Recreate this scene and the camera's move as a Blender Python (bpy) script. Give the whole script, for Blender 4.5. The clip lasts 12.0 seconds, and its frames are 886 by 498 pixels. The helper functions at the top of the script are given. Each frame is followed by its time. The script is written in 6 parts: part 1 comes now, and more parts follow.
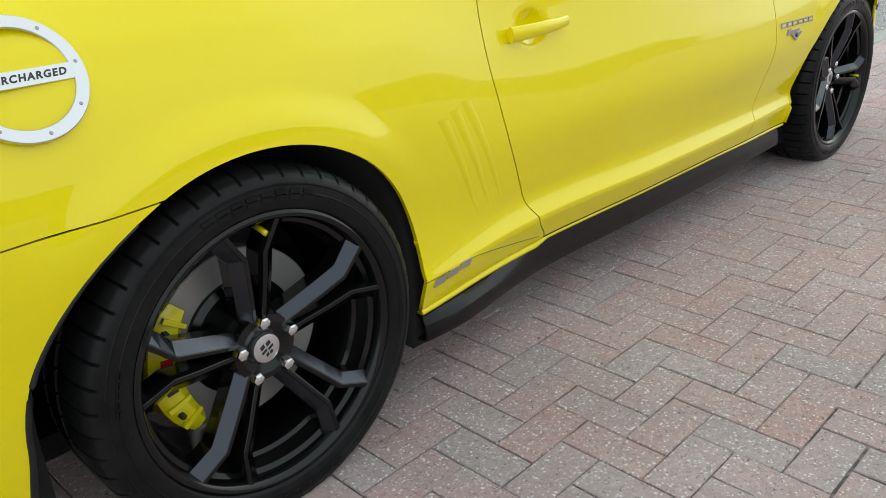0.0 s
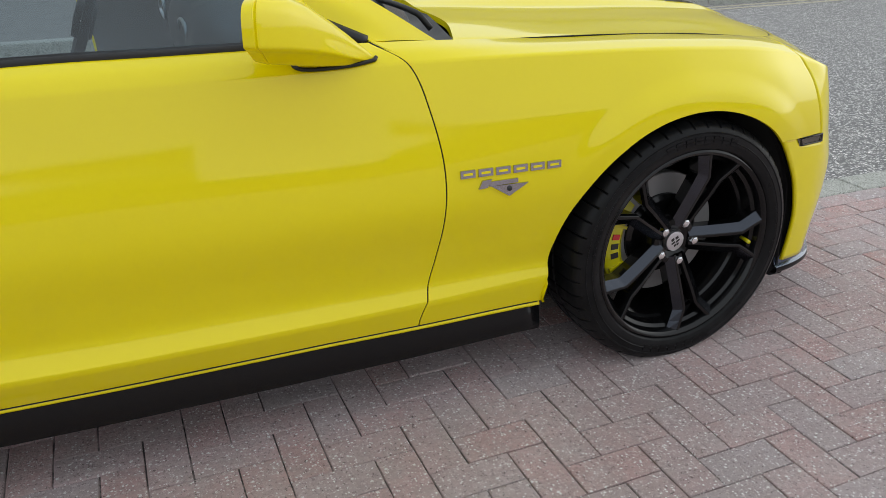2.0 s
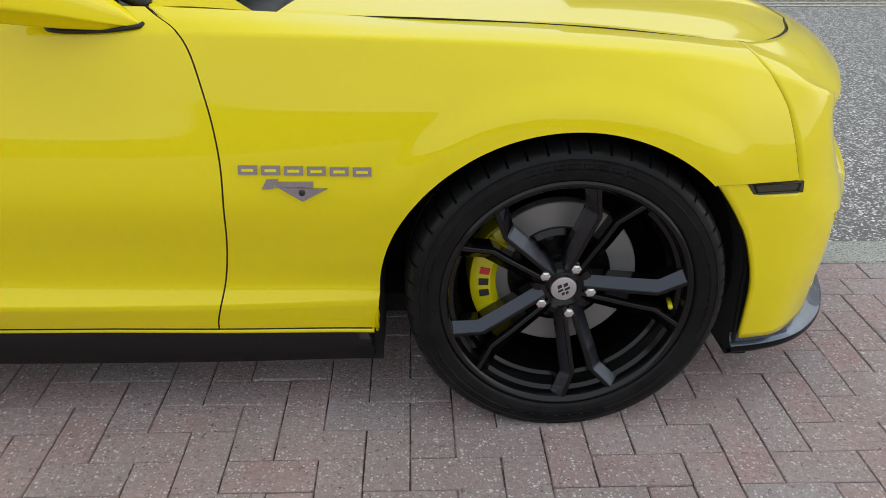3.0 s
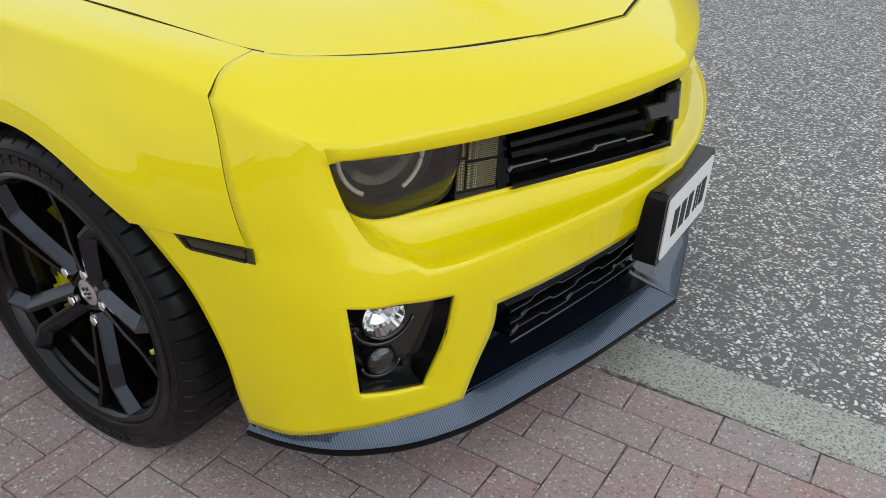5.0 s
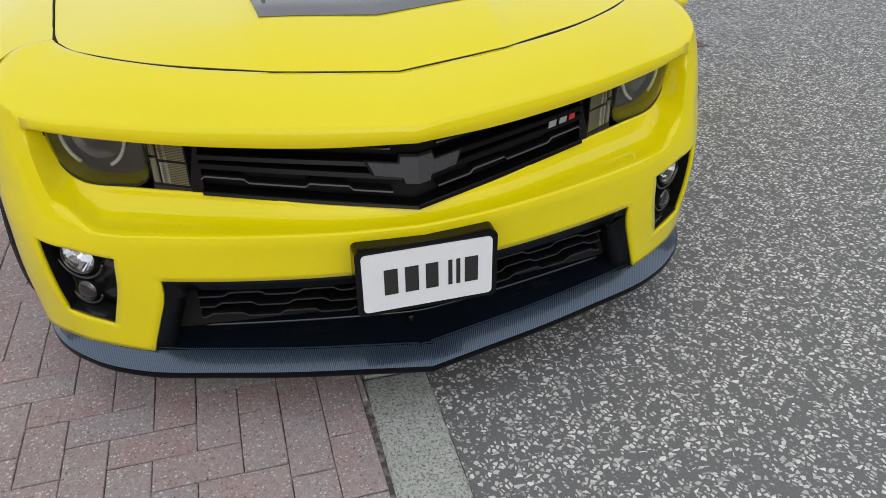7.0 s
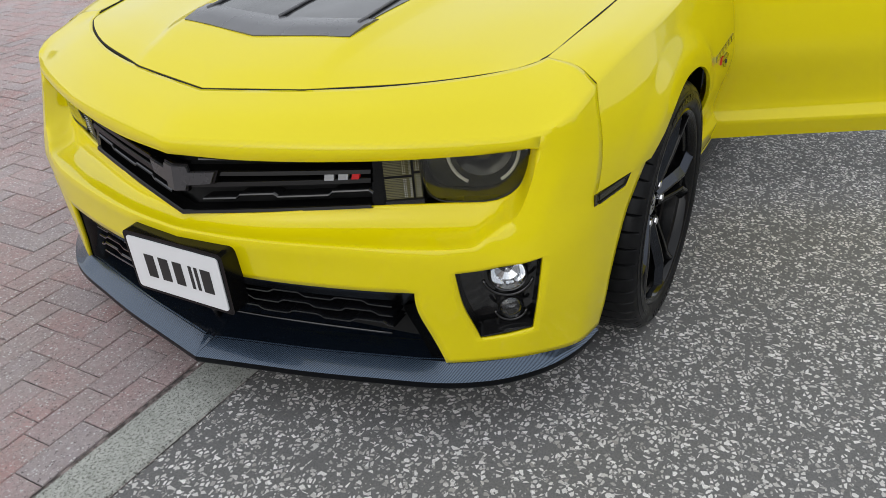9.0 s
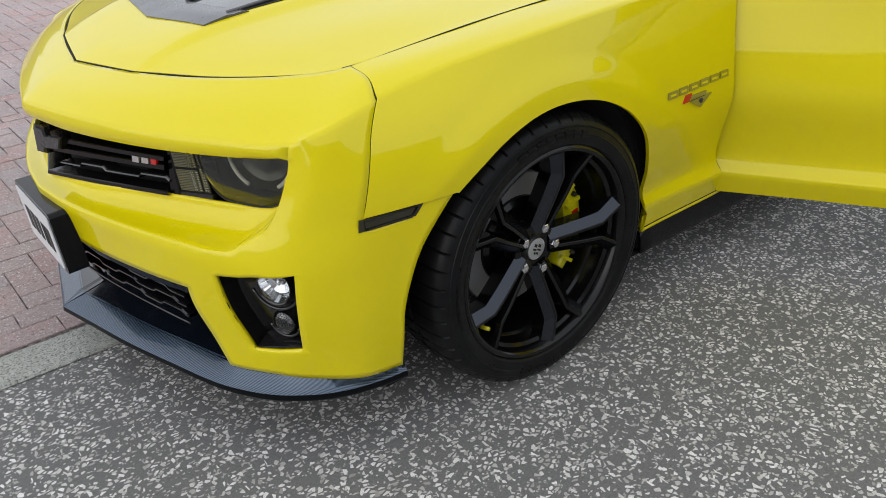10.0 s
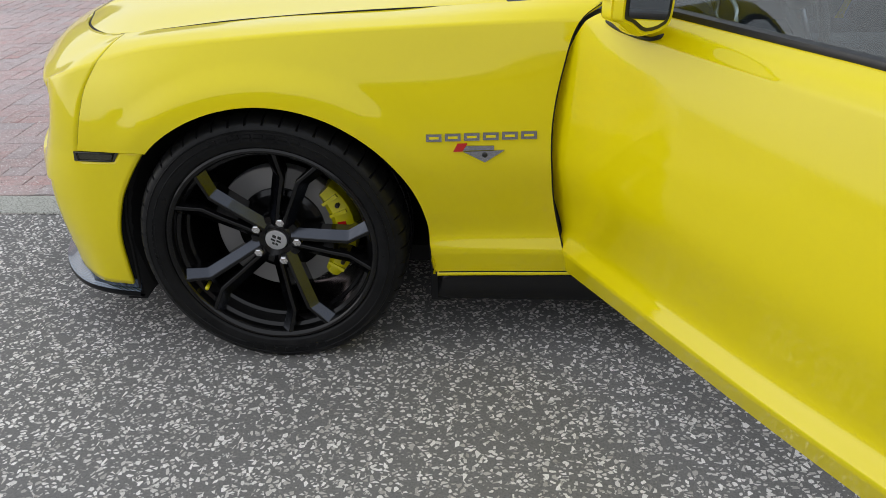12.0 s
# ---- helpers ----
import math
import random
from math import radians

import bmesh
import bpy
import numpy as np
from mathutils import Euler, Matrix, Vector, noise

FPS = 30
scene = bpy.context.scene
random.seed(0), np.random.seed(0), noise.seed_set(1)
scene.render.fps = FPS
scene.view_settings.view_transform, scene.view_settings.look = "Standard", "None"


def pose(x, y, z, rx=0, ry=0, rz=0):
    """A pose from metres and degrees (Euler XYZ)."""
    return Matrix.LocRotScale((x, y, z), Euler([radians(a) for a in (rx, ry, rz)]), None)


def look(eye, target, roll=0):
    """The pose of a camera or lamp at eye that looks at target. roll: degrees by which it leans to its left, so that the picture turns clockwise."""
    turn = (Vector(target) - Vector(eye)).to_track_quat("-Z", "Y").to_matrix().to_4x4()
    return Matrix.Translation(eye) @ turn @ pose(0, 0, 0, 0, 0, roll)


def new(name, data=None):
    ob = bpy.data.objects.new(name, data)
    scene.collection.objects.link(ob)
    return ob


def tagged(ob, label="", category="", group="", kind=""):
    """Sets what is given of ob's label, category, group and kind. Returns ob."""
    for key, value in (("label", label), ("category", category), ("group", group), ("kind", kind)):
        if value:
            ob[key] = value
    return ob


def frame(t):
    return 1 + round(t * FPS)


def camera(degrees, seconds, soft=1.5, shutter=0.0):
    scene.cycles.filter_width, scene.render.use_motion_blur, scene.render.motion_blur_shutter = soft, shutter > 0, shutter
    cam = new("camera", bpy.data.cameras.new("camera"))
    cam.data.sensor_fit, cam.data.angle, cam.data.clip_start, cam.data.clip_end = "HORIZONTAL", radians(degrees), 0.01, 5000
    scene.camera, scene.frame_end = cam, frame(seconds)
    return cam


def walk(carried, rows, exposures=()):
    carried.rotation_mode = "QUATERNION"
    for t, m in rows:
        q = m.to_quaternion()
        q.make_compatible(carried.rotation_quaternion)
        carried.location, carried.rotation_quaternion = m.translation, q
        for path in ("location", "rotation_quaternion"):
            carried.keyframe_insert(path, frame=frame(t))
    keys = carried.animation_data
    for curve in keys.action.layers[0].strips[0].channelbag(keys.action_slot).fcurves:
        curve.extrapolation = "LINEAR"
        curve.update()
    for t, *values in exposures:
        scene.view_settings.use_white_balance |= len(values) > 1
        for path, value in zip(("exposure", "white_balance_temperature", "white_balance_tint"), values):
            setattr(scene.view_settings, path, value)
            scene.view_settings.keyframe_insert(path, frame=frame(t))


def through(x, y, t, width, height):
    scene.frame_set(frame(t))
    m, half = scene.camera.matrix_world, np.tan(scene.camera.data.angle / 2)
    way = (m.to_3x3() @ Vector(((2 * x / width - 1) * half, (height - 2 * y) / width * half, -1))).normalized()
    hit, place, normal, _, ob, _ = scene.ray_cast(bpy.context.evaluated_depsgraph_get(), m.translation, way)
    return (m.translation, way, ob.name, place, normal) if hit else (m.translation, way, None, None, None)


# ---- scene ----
# x: forward along the car, front axle at 0; y: to the car's left; z: up from the ground.
cam = camera(57.86, 12.0, soft=0.8, shutter=0.0)
PATH = [  # seconds, eye, yaw, pitch, roll
    (0.0, -3.535, -2.111, 1.092, -44.59, -23.34, -3.01),
    (0.5, -3.040, -2.272, 1.199, -42.80, -23.41, -2.47),
    (1.0, -2.502, -2.434, 1.237, -38.54, -23.31, -1.95),
    (1.5, -1.937, -2.489, 1.245, -31.60, -23.84, -1.14),
    (2.0, -1.382, -2.530, 1.242, -22.61, -24.30, -0.48),
    (2.5, -0.825, -2.476, 1.209, -12.51, -25.39, 0.10),
    (2.7, -0.622, -2.463, 1.212, -8.40, -26.02, 0.33),
    (4.3, 0.842, -2.037, 1.209, 22.90, -29.37, -0.16),
    (4.5, 1.003, -1.926, 1.221, 26.07, -29.67, -0.22),
    (5.0, 1.348, -1.619, 1.216, 33.89, -30.04, -0.45),
    (5.5, 1.665, -1.273, 1.213, 42.69, -30.15, -0.78),
    (6.0, 1.969, -0.998, 1.249, 52.60, -30.22, -0.98),
    (6.5, 2.195, -0.705, 1.276, 63.62, -30.24, -1.18),
    (6.7, 2.297, -0.572, 1.299, 68.09, -30.27, -1.28),
    (8.3, 2.392, 0.752, 1.388, 104.12, -30.37, -2.77),
    (8.5, 2.295, 0.926, 1.393, 108.52, -30.25, -2.82),
    (9.0, 2.027, 1.368, 1.380, 119.73, -29.97, -2.96),
    (9.5, 1.648, 1.745, 1.350, 130.97, -29.56, -3.05),
    (10.0, 1.242, 2.119, 1.307, 142.21, -28.90, -3.14),
    (10.5, 0.841, 2.349, 1.278, 153.16, -28.64, -2.88),
    (11.0, 0.436, 2.518, 1.274, 164.51, -28.35, -2.75),
    (11.5, -0.019, 2.635, 1.271, 174.79, -28.18, -2.53),
    (12.0, -0.581, 2.740, 1.302, 184.34, -28.17, -2.09),
]
walk(cam, [(t, pose(x, y, z, 90 + pitch, 0, yaw) @ pose(0, 0, 0, 0, 0, roll)) for t, x, y, z, yaw, pitch, roll in PATH],
     exposures=[(0.0, 0.52, 6500, 0), (0.5, 0.36, 6500, 0), (1.5, 0.24, 6450, 5), (2.5, 0.28, 6500, 7), (4.5, 0.29, 6450, 4), (5.5, 0.19, 6500, 9), (9.5, 0.20, 6500, 9), (10.5, 0.30, 6500, 9), (11.5, 0.34, 6500, 9), (12.0, 0.31, 6500, 10)])

# ---- light: a bright overcast day ----
world = bpy.data.worlds.new("overcast_sky")
scene.world = world
world.use_nodes = True
wn, wl = world.node_tree.nodes, world.node_tree.links
sky = wn.new("ShaderNodeTexSky")
sky.sky_type, sky.sun_disc, sky.sun_elevation, sky.sun_rotation = "NISHITA", False, radians(24), radians(90)
sky.air_density, sky.dust_density, sky.ozone_density = 1.0, 4.0, 1.0
soft_sky = wn.new("ShaderNodeHueSaturation")
soft_sky.inputs["Saturation"].default_value = 0.25
wl.new(sky.outputs[0], soft_sky.inputs["Color"])
cloud = wn.new("ShaderNodeMix")  # an even cloud cover over the clear sky
cloud.data_type = "RGBA"
cloud.inputs[0].default_value = 0.92
cloud.inputs[7].default_value = (3.6, 3.75, 4.05, 1)
wl.new(soft_sky.outputs[0], cloud.inputs[6])
wl.new(cloud.outputs[2], wn["Background"].inputs[0])
wn["Background"].inputs[1].default_value = 0.225
sun = new("sun", bpy.data.lights.new("sun", "SUN"))
sun.data.energy, sun.data.angle, sun.data.color = 0.2, radians(70), (1.0, 0.98, 0.95)
sun.matrix_world = look((0, 0, 10), (-5.0, 0.0, 7.77))

# ---- materials ----
def mat(name, color=(0.5, 0.5, 0.5), rough=0.5, metal=0.0, coat=0.0, coat_rough=0.05, spec=0.5):
    m = bpy.data.materials.new(name)
    m.use_nodes = True
    b = m.node_tree.nodes["Principled BSDF"]
    b.inputs["Base Color"].default_value = (*color, 1)
    b.inputs["Roughness"].default_value = rough
    b.inputs["Metallic"].default_value = metal
    b.inputs["Coat Weight"].default_value = coat
    b.inputs["Coat Roughness"].default_value = coat_rough
    b.inputs["Specular IOR Level"].default_value = spec
    return m


class Nodes:
    """Short-hand for building a node tree of a material."""

    def __init__(self, m):
        self.t, self.b = m.node_tree, m.node_tree.nodes["Principled BSDF"]
        self.co = self.n("ShaderNodeTexCoord").outputs["Object"]

    def n(self, kind, **values):
        node = self.t.nodes.new(kind)
        for key, value in values.items():
            node.inputs[key.replace("_", " ")].default_value = value
        return node

    def to(self, a, b):
        self.t.links.new(a, b)

    def noise(self, scale, detail=3.0, rough=0.55, co=None):
        node = self.n("ShaderNodeTexNoise", Scale=scale, Detail=detail, Roughness=rough)
        self.to(co or self.co, node.inputs["Vector"])
        return node.outputs["Fac"]

    def ramp(self, value, *stops):
        node = self.t.nodes.new("ShaderNodeValToRGB")
        e = node.color_ramp.elements
        while len(e) < len(stops):
            e.new(0.5)
        for el, (pos, c) in zip(e, stops):
            el.position, el.color = pos, (*c, 1) if len(c) == 3 else (c[0], c[0], c[0], 1)
        self.to(value, node.inputs[0])
        return node.outputs["Color"]

    def mix(self, fac, a, b, how="MIX"):
        node = self.t.nodes.new("ShaderNodeMix")
        node.data_type, node.blend_type = "RGBA", how
        for value, key in ((fac, 0), (a, 6), (b, 7)):
            if isinstance(value, (int, float)):
                node.inputs[key].default_value = value if key == 0 else (value, value, value, 1)
            elif isinstance(value, tuple):
                node.inputs[key].default_value = (*value, 1)
            else:
                self.to(value, node.inputs[key])
        return node.outputs[2]

    def math(self, op, a, b=0.0, c=None):
        node = self.t.nodes.new("ShaderNodeMath")
        node.operation = op
        for k, v in enumerate((a, b, c)):
            if v is None:
                continue
            if isinstance(v, (int, float)):
                node.inputs[k].default_value = v
            else:
                self.to(v, node.inputs[k])
        return node.outputs[0]

    def bump(self, height, strength, distance, after=None):
        node = self.n("ShaderNodeBump", Strength=strength, Distance=distance)
        self.to(height, node.inputs["Height"])
        if after is not None:
            self.to(after, node.inputs["Normal"])
        self.to(node.outputs[0], self.b.inputs["Normal"])
        return node.outputs[0]

    def set(self, key, value):
        self.to(value, self.b.inputs[key])


def yellow_paint():
    m = mat("yellow_paint", (0.80, 0.60, 0.008), 0.42, coat=0.88, coat_rough=0.05, spec=0.05)
    m.node_tree.nodes["Principled BSDF"].inputs["Coat IOR"].default_value = 1.52
    k = Nodes(m)
    k.set("Base Color", k.mix(k.noise(3.0, 4), (0.82, 0.685, 0.001), (0.84, 0.71, 0.002)))
    orange_peel = k.noise(160.0, 2)
    k.bump(orange_peel, 0.02, 0.0006)
    dust = k.ramp(k.noise(6.0, 6), (0.35, (0.045,)), (0.75, (0.07,)))
    k.set("Coat Roughness", dust)
    return m


def carbon_fibre():
    m = mat("carbon_fibre_film", (0.1, 0.11, 0.13), 0.22, 0.55, coat=0.7, coat_rough=0.05)
    k = Nodes(m)
    turn = k.n("ShaderNodeMapping")
    turn.inputs["Rotation"].default_value = (0.0, 0.0, radians(24))
    k.to(k.co, turn.inputs["Vector"])
    waves = []
    for axis, scale in (("Y", 66.0), ("X", 140.0)):
        w = k.n("ShaderNodeTexWave", Scale=scale, Distortion=0.0)
        w.bands_direction = axis
        k.to(turn.outputs[0], w.inputs["Vector"])
        waves.append(w.outputs["Fac"])
    weave = k.math("MULTIPLY_ADD", waves[1], 0.25, k.math("MULTIPLY", waves[0], 0.75))
    k.set("Base Color", k.ramp(weave, (0.15, (0.032, 0.052, 0.082)), (0.95, (0.090, 0.128, 0.185))))
    k.set("Roughness", k.ramp(k.noise(12, 4), (0.3, (0.17,)), (0.7, (0.26,))))
    k.bump(weave, 0.25, 0.0008)
    return m


def rubber():
    m = mat("tyre_rubber", (0.018, 0.018, 0.019), 0.55)
    k = Nodes(m)
    k.set("Base Color", k.ramp(k.noise(14, 6, 0.65), (0.35, (0.0055, 0.0057, 0.0062)), (0.8, (0.0135, 0.0138, 0.0145))))
    k.set("Roughness", k.ramp(k.noise(30, 4), (0.3, (0.27,)), (0.7, (0.46,))))
    k.bump(k.noise(220, 3), 0.12, 0.001)
    return m


def plastic_black(name, base=0.016, rough=0.45, coat=0.0, spec=0.5):
    m = mat(name, (base, base, base * 1.06), rough, coat=coat, spec=spec)
    k = Nodes(m)
    k.set("Roughness", k.ramp(k.noise(9, 5), (0.3, (rough * 0.8,)), (0.75, (min(1, rough * 1.25),))))
    k.bump(k.noise(420, 2), 0.06, 0.0005)
    return m


def asphalt():
    """Dark tar with angular pale chips of several sizes."""
    m = mat("chipped_asphalt", (0.07, 0.07, 0.07), 0.85)
    k = Nodes(m)
    tar = k.mix(k.ramp(k.noise(190, 5, 0.8), (0.36, (0.0,)), (0.70, (1.0,))), (0.118, 0.117, 0.116), (0.225, 0.223, 0.220))
    tar = k.mix(k.math("MULTIPLY", k.noise(1.2, 4), 0.25), tar, (0.17, 0.165, 0.155))
    color, height = tar, k.math("MULTIPLY", k.noise(300, 3), 0.35)
    for scale, keep, gap, tone, stretch in ((150.0, 0.86, 0.15, 0.85, 1.0), (78.0, 0.62, 0.19, 1.14, 0.85), (62.0, 0.73, 0.21, 1.20, 1.18)):
        turn = k.n("ShaderNodeMapping")
        turn.inputs["Scale"].default_value = (stretch, 1.0 / stretch, 1.0)
        turn.inputs["Rotation"].default_value = (0, 0, scale)
        k.to(k.co, turn.inputs["Vector"])
        cell = k.n("ShaderNodeTexVoronoi", Scale=scale, Randomness=1.0)
        cell.voronoi_dimensions = "2D"
        rim = k.n("ShaderNodeTexVoronoi", Scale=scale, Randomness=1.0)
        rim.voronoi_dimensions, rim.feature = "2D", "DISTANCE_TO_EDGE"
        for node in (cell, rim):
            k.to(turn.outputs[0], node.inputs["Vector"])
        split = k.t.nodes.new("ShaderNodeSeparateColor")
        k.to(cell.outputs["Color"], split.inputs[0])
        edge_at = k.math("MULTIPLY_ADD", k.noise(420, 2), 0.10, gap - 0.05 + 0.0)
        chip = k.math("MULTIPLY", k.math("GREATER_THAN", rim.outputs["Distance"], edge_at), k.math("GREATER_THAN", split.outputs[0], keep))
        shade = k.ramp(split.outputs[2], (0.0, (0.30 * tone, 0.285 * tone, 0.265 * tone)), (0.3, (0.50 * tone, 0.485 * tone, 0.46 * tone)), (1.0, (0.78 * tone, 0.77 * tone, 0.75 * tone)))
        shade = k.mix(k.ramp(k.noise(500, 3), (0.45, (0.0,)), (0.75, (0.55,))), shade, (0.25, 0.24, 0.22))
        color = k.mix(chip, color, shade)
        height = k.math("MAXIMUM", height, k.math("MULTIPLY", chip, k.math("MULTIPLY_ADD", split.outputs[1], 0.35, 0.6)))
    k.set("Base Color", color)
    k.set("Roughness", k.ramp(k.noise(120, 2), (0.3, (0.7,)), (0.7, (0.92,))))
    k.bump(height, 0.65, 0.003)
    return m


def brick_material():
    """Pinkish and grey concrete blocks, worn until pale chips and dark pits show."""
    m = mat("paving_block", (0.3, 0.22, 0.2), 0.9, spec=0.12)
    k = Nodes(m)
    k.co = k.n("ShaderNodeNewGeometry").outputs["Position"]
    own = k.t.nodes.new("ShaderNodeObjectInfo").outputs["Random"]
    isle = k.t.nodes.new("ShaderNodeNewGeometry").outputs["Random Per Island"]
    pick = k.math("FRACT", k.math("ADD", own, isle))
    tone = k.ramp(pick, (0.0, (0.52, 0.458, 0.465)), (0.3, (0.565, 0.446, 0.445)), (0.7, (0.60, 0.438, 0.430)), (0.93, (0.60, 0.408, 0.393)), (1.0, (0.585, 0.365, 0.343)))
    worn = k.mix(k.ramp(k.noise(9.0, 5, 0.6), (0.40, (0.0,)), (0.62, (0.6,))), tone, (0.54, 0.475, 0.465))
    worn = k.mix(k.ramp(k.noise(34, 8, 0.85), (0.44, (0.0,)), (0.62, (0.45,))), worn, (0.36, 0.275, 0.262))
    worn = k.mix(1.0, worn, k.ramp(k.noise(1.1, 5, 0.6), (0.40, (0.98,)), (0.62, (1.20,))), "MULTIPLY")
    grit = k.noise(95, 8, 0.85)
    worn = k.mix(k.ramp(grit, (0.395, (0.92,)), (0.435, (0.0,))), worn, (0.105, 0.085, 0.08))
    worn = k.mix(k.ramp(k.noise(120, 6, 0.8), (0.555, (0.0,)), (0.60, (0.85,))), worn, (0.78, 0.70, 0.68))
    for scale, share, most in ((125.0, 0.50, 0.34), (75.0, 0.76, 0.27)):
        flecks = k.n("ShaderNodeTexVoronoi", Scale=scale)
        k.to(k.co, flecks.inputs["Vector"])
        some = k.t.nodes.new("ShaderNodeSeparateColor")
        k.to(flecks.outputs["Color"], some.inputs[0])
        size = k.math("MULTIPLY_ADD", some.outputs[1], most, 0.04)
        torn = k.math("ADD", flecks.outputs["Distance"], k.math("MULTIPLY_ADD", k.noise(330, 3, 0.7), 1.1, -0.55))
        fleck = k.math("MULTIPLY", k.math("LESS_THAN", torn, size), k.math("GREATER_THAN", some.outputs[0], share))
        worn = k.mix(fleck, worn, (0.92, 0.90, 0.88))
    k.set("Base Color", worn)
    k.set("Roughness", k.ramp(k.noise(40, 3), (0.3, (0.75,)), (0.7, (0.95,))))
    k.bump(k.math("ADD", grit, k.math("MULTIPLY", k.noise(45, 8, 0.8), 1.6)), 1.0, 0.007)
    return m


def kerb_concrete():
    m = mat("kerb_concrete", (0.4, 0.4, 0.37), 0.9)
    k = Nodes(m)
    base = k.mix(k.noise(5, 5), (0.40, 0.41, 0.37), (0.57, 0.575, 0.535))
    base = k.mix(k.ramp(k.noise(28, 5, 0.7), (0.45, (0.0,)), (0.70, (0.7,))), base, (0.25, 0.265, 0.225))
    base = k.mix(k.ramp(k.noise(110, 6, 0.8), (0.54, (0.0,)), (0.64, (0.9,))), base, (0.66, 0.66, 0.62))
    pits = k.ramp(k.noise(130, 6, 0.8), (0.40, (1.0,)), (0.50, (0.0,)))
    k.set("Base Color", k.mix(pits, base, (0.10, 0.10, 0.085)))
    k.bump(k.noise(300, 4), 0.5, 0.002)
    return m


def sand_joint():
    m = mat("joint_sand", (0.09, 0.075, 0.065), 0.95)
    k = Nodes(m)
    k.set("Base Color", k.mix(k.ramp(k.noise(14, 6, 0.7), (0.46, (0.0,)), (0.58, (1.0,))), (0.085, 0.072, 0.068), (0.36, 0.295, 0.28)))
    k.bump(k.noise(500, 3), 0.6, 0.002)
    return m


def glass(name, tint, rough=0.0, through=1.0):
    m = mat(name, tint, rough)
    b = m.node_tree.nodes["Principled BSDF"]
    b.inputs["Transmission Weight"].default_value = through
    b.inputs["IOR"].default_value = 1.52
    return m


YELLOW = yellow_paint()
CARBON = carbon_fibre()
RUBBER = rubber()
RUBBER.node_tree.nodes["Principled BSDF"].inputs["Specular IOR Level"].default_value = 0.16
ASPHALT = asphalt()
BRICK = brick_material()
KERB = kerb_concrete()
JOINT = sand_joint()
SATIN = plastic_black("satin_black_plastic", 0.0035, 0.17, spec=0.26)
SLAT = mat("dark_glossy_slat", (0.006, 0.0065, 0.008), 0.16, coat=0.7)
LAMPWELL = mat("smoky_lamp_well", (0.075, 0.072, 0.045), 0.30, 0.4)
SKIRT = plastic_black("satin_black_skirt", 0.006, 0.20, spec=0.28)
TRIM = plastic_black("black_trim", 0.010, 0.45, spec=0.4)
GLOSS = plastic_black("gloss_black_plastic", 0.010, 0.14, 0.6)
RIM = plastic_black("black_wheel_paint", 0.004, 0.14, spec=0.36)
RIMFACE = plastic_black("gloss_grey_face", 0.006, 0.20, 0.35, 0.5)
FACET = mat("dark_polished_facet", (0.058, 0.063, 0.075), 0.22, 1.0)
BADGE = mat("dark_silver_badge", (0.42, 0.42, 0.44), 0.22, 1.0)
VENT = plastic_black("grey_vent_plastic", 0.11, 0.28, 0.3)
EMBLEM = plastic_black("textured_dark_emblem", 0.050, 0.28)
TRAY = mat("dark_carbon_tray", (0.004, 0.0065, 0.011), 0.14, coat=0.5)
UNDER = mat("black_undertray", (0.003, 0.0036, 0.005), 0.30, spec=0.15)
INNER = mat("dark_underbody", (0.008, 0.008, 0.008), 0.9)
FOGBOWL = mat("bright_lamp_reflector", (0.80, 0.81, 0.82), 0.06, 1.0)
STEEL = mat("brushed_steel", (0.68, 0.69, 0.71), 0.34, 1.0)
CHROME = mat("chrome", (0.75, 0.75, 0.76), 0.10, 1.0)
DISC = mat("brake_disc_iron", (0.33, 0.325, 0.32), 0.42, 0.35)
CALIPER = mat("caliper_yellow", (0.66, 0.60, 0.004), 0.30, coat=0.6)
RED = mat("badge_red", (0.55, 0.01, 0.012), 0.25, coat=0.5)
DARKMARK = mat("dark_ink", (0.02, 0.02, 0.02), 0.5)
PLATE_WHITE = mat("reflective_white", (0.80, 0.81, 0.82), 0.35)
SMOKED = glass("smoked_lens", (0.80, 0.79, 0.70))
CLEAR = glass("clear_lens", (0.95, 0.96, 0.97))
PRIVACY = glass("dark_rear_glass", (0.10, 0.14, 0.17))
WINDOW = glass("tinted_window", (0.42, 0.52, 0.57))
MIRROR = mat("mirror_glass", (0.9, 0.9, 0.9), 0.01, 1.0)
SEAL = plastic_black("satin_window_seal", 0.014, 0.40, 0.1)
LEATHER = plastic_black("dark_cabin_leather", 0.06, 0.5)
CABIN = plastic_black("dark_cabin_plastic", 0.09, 0.45)
HALO = mat("frosted_light_guide", (0.85, 0.86, 0.87), 0.4)
AMBERGREY = mat("smoked_signal_lens", (0.030, 0.027, 0.011), 0.12, coat=0.4)
RIBBED = mat("olive_ribbed_lens", (0.12, 0.112, 0.05), 0.18, coat=0.5)


# ---- building helpers ----
CAR_CENTRE = np.array((-1.2, 0.0, 0.45))


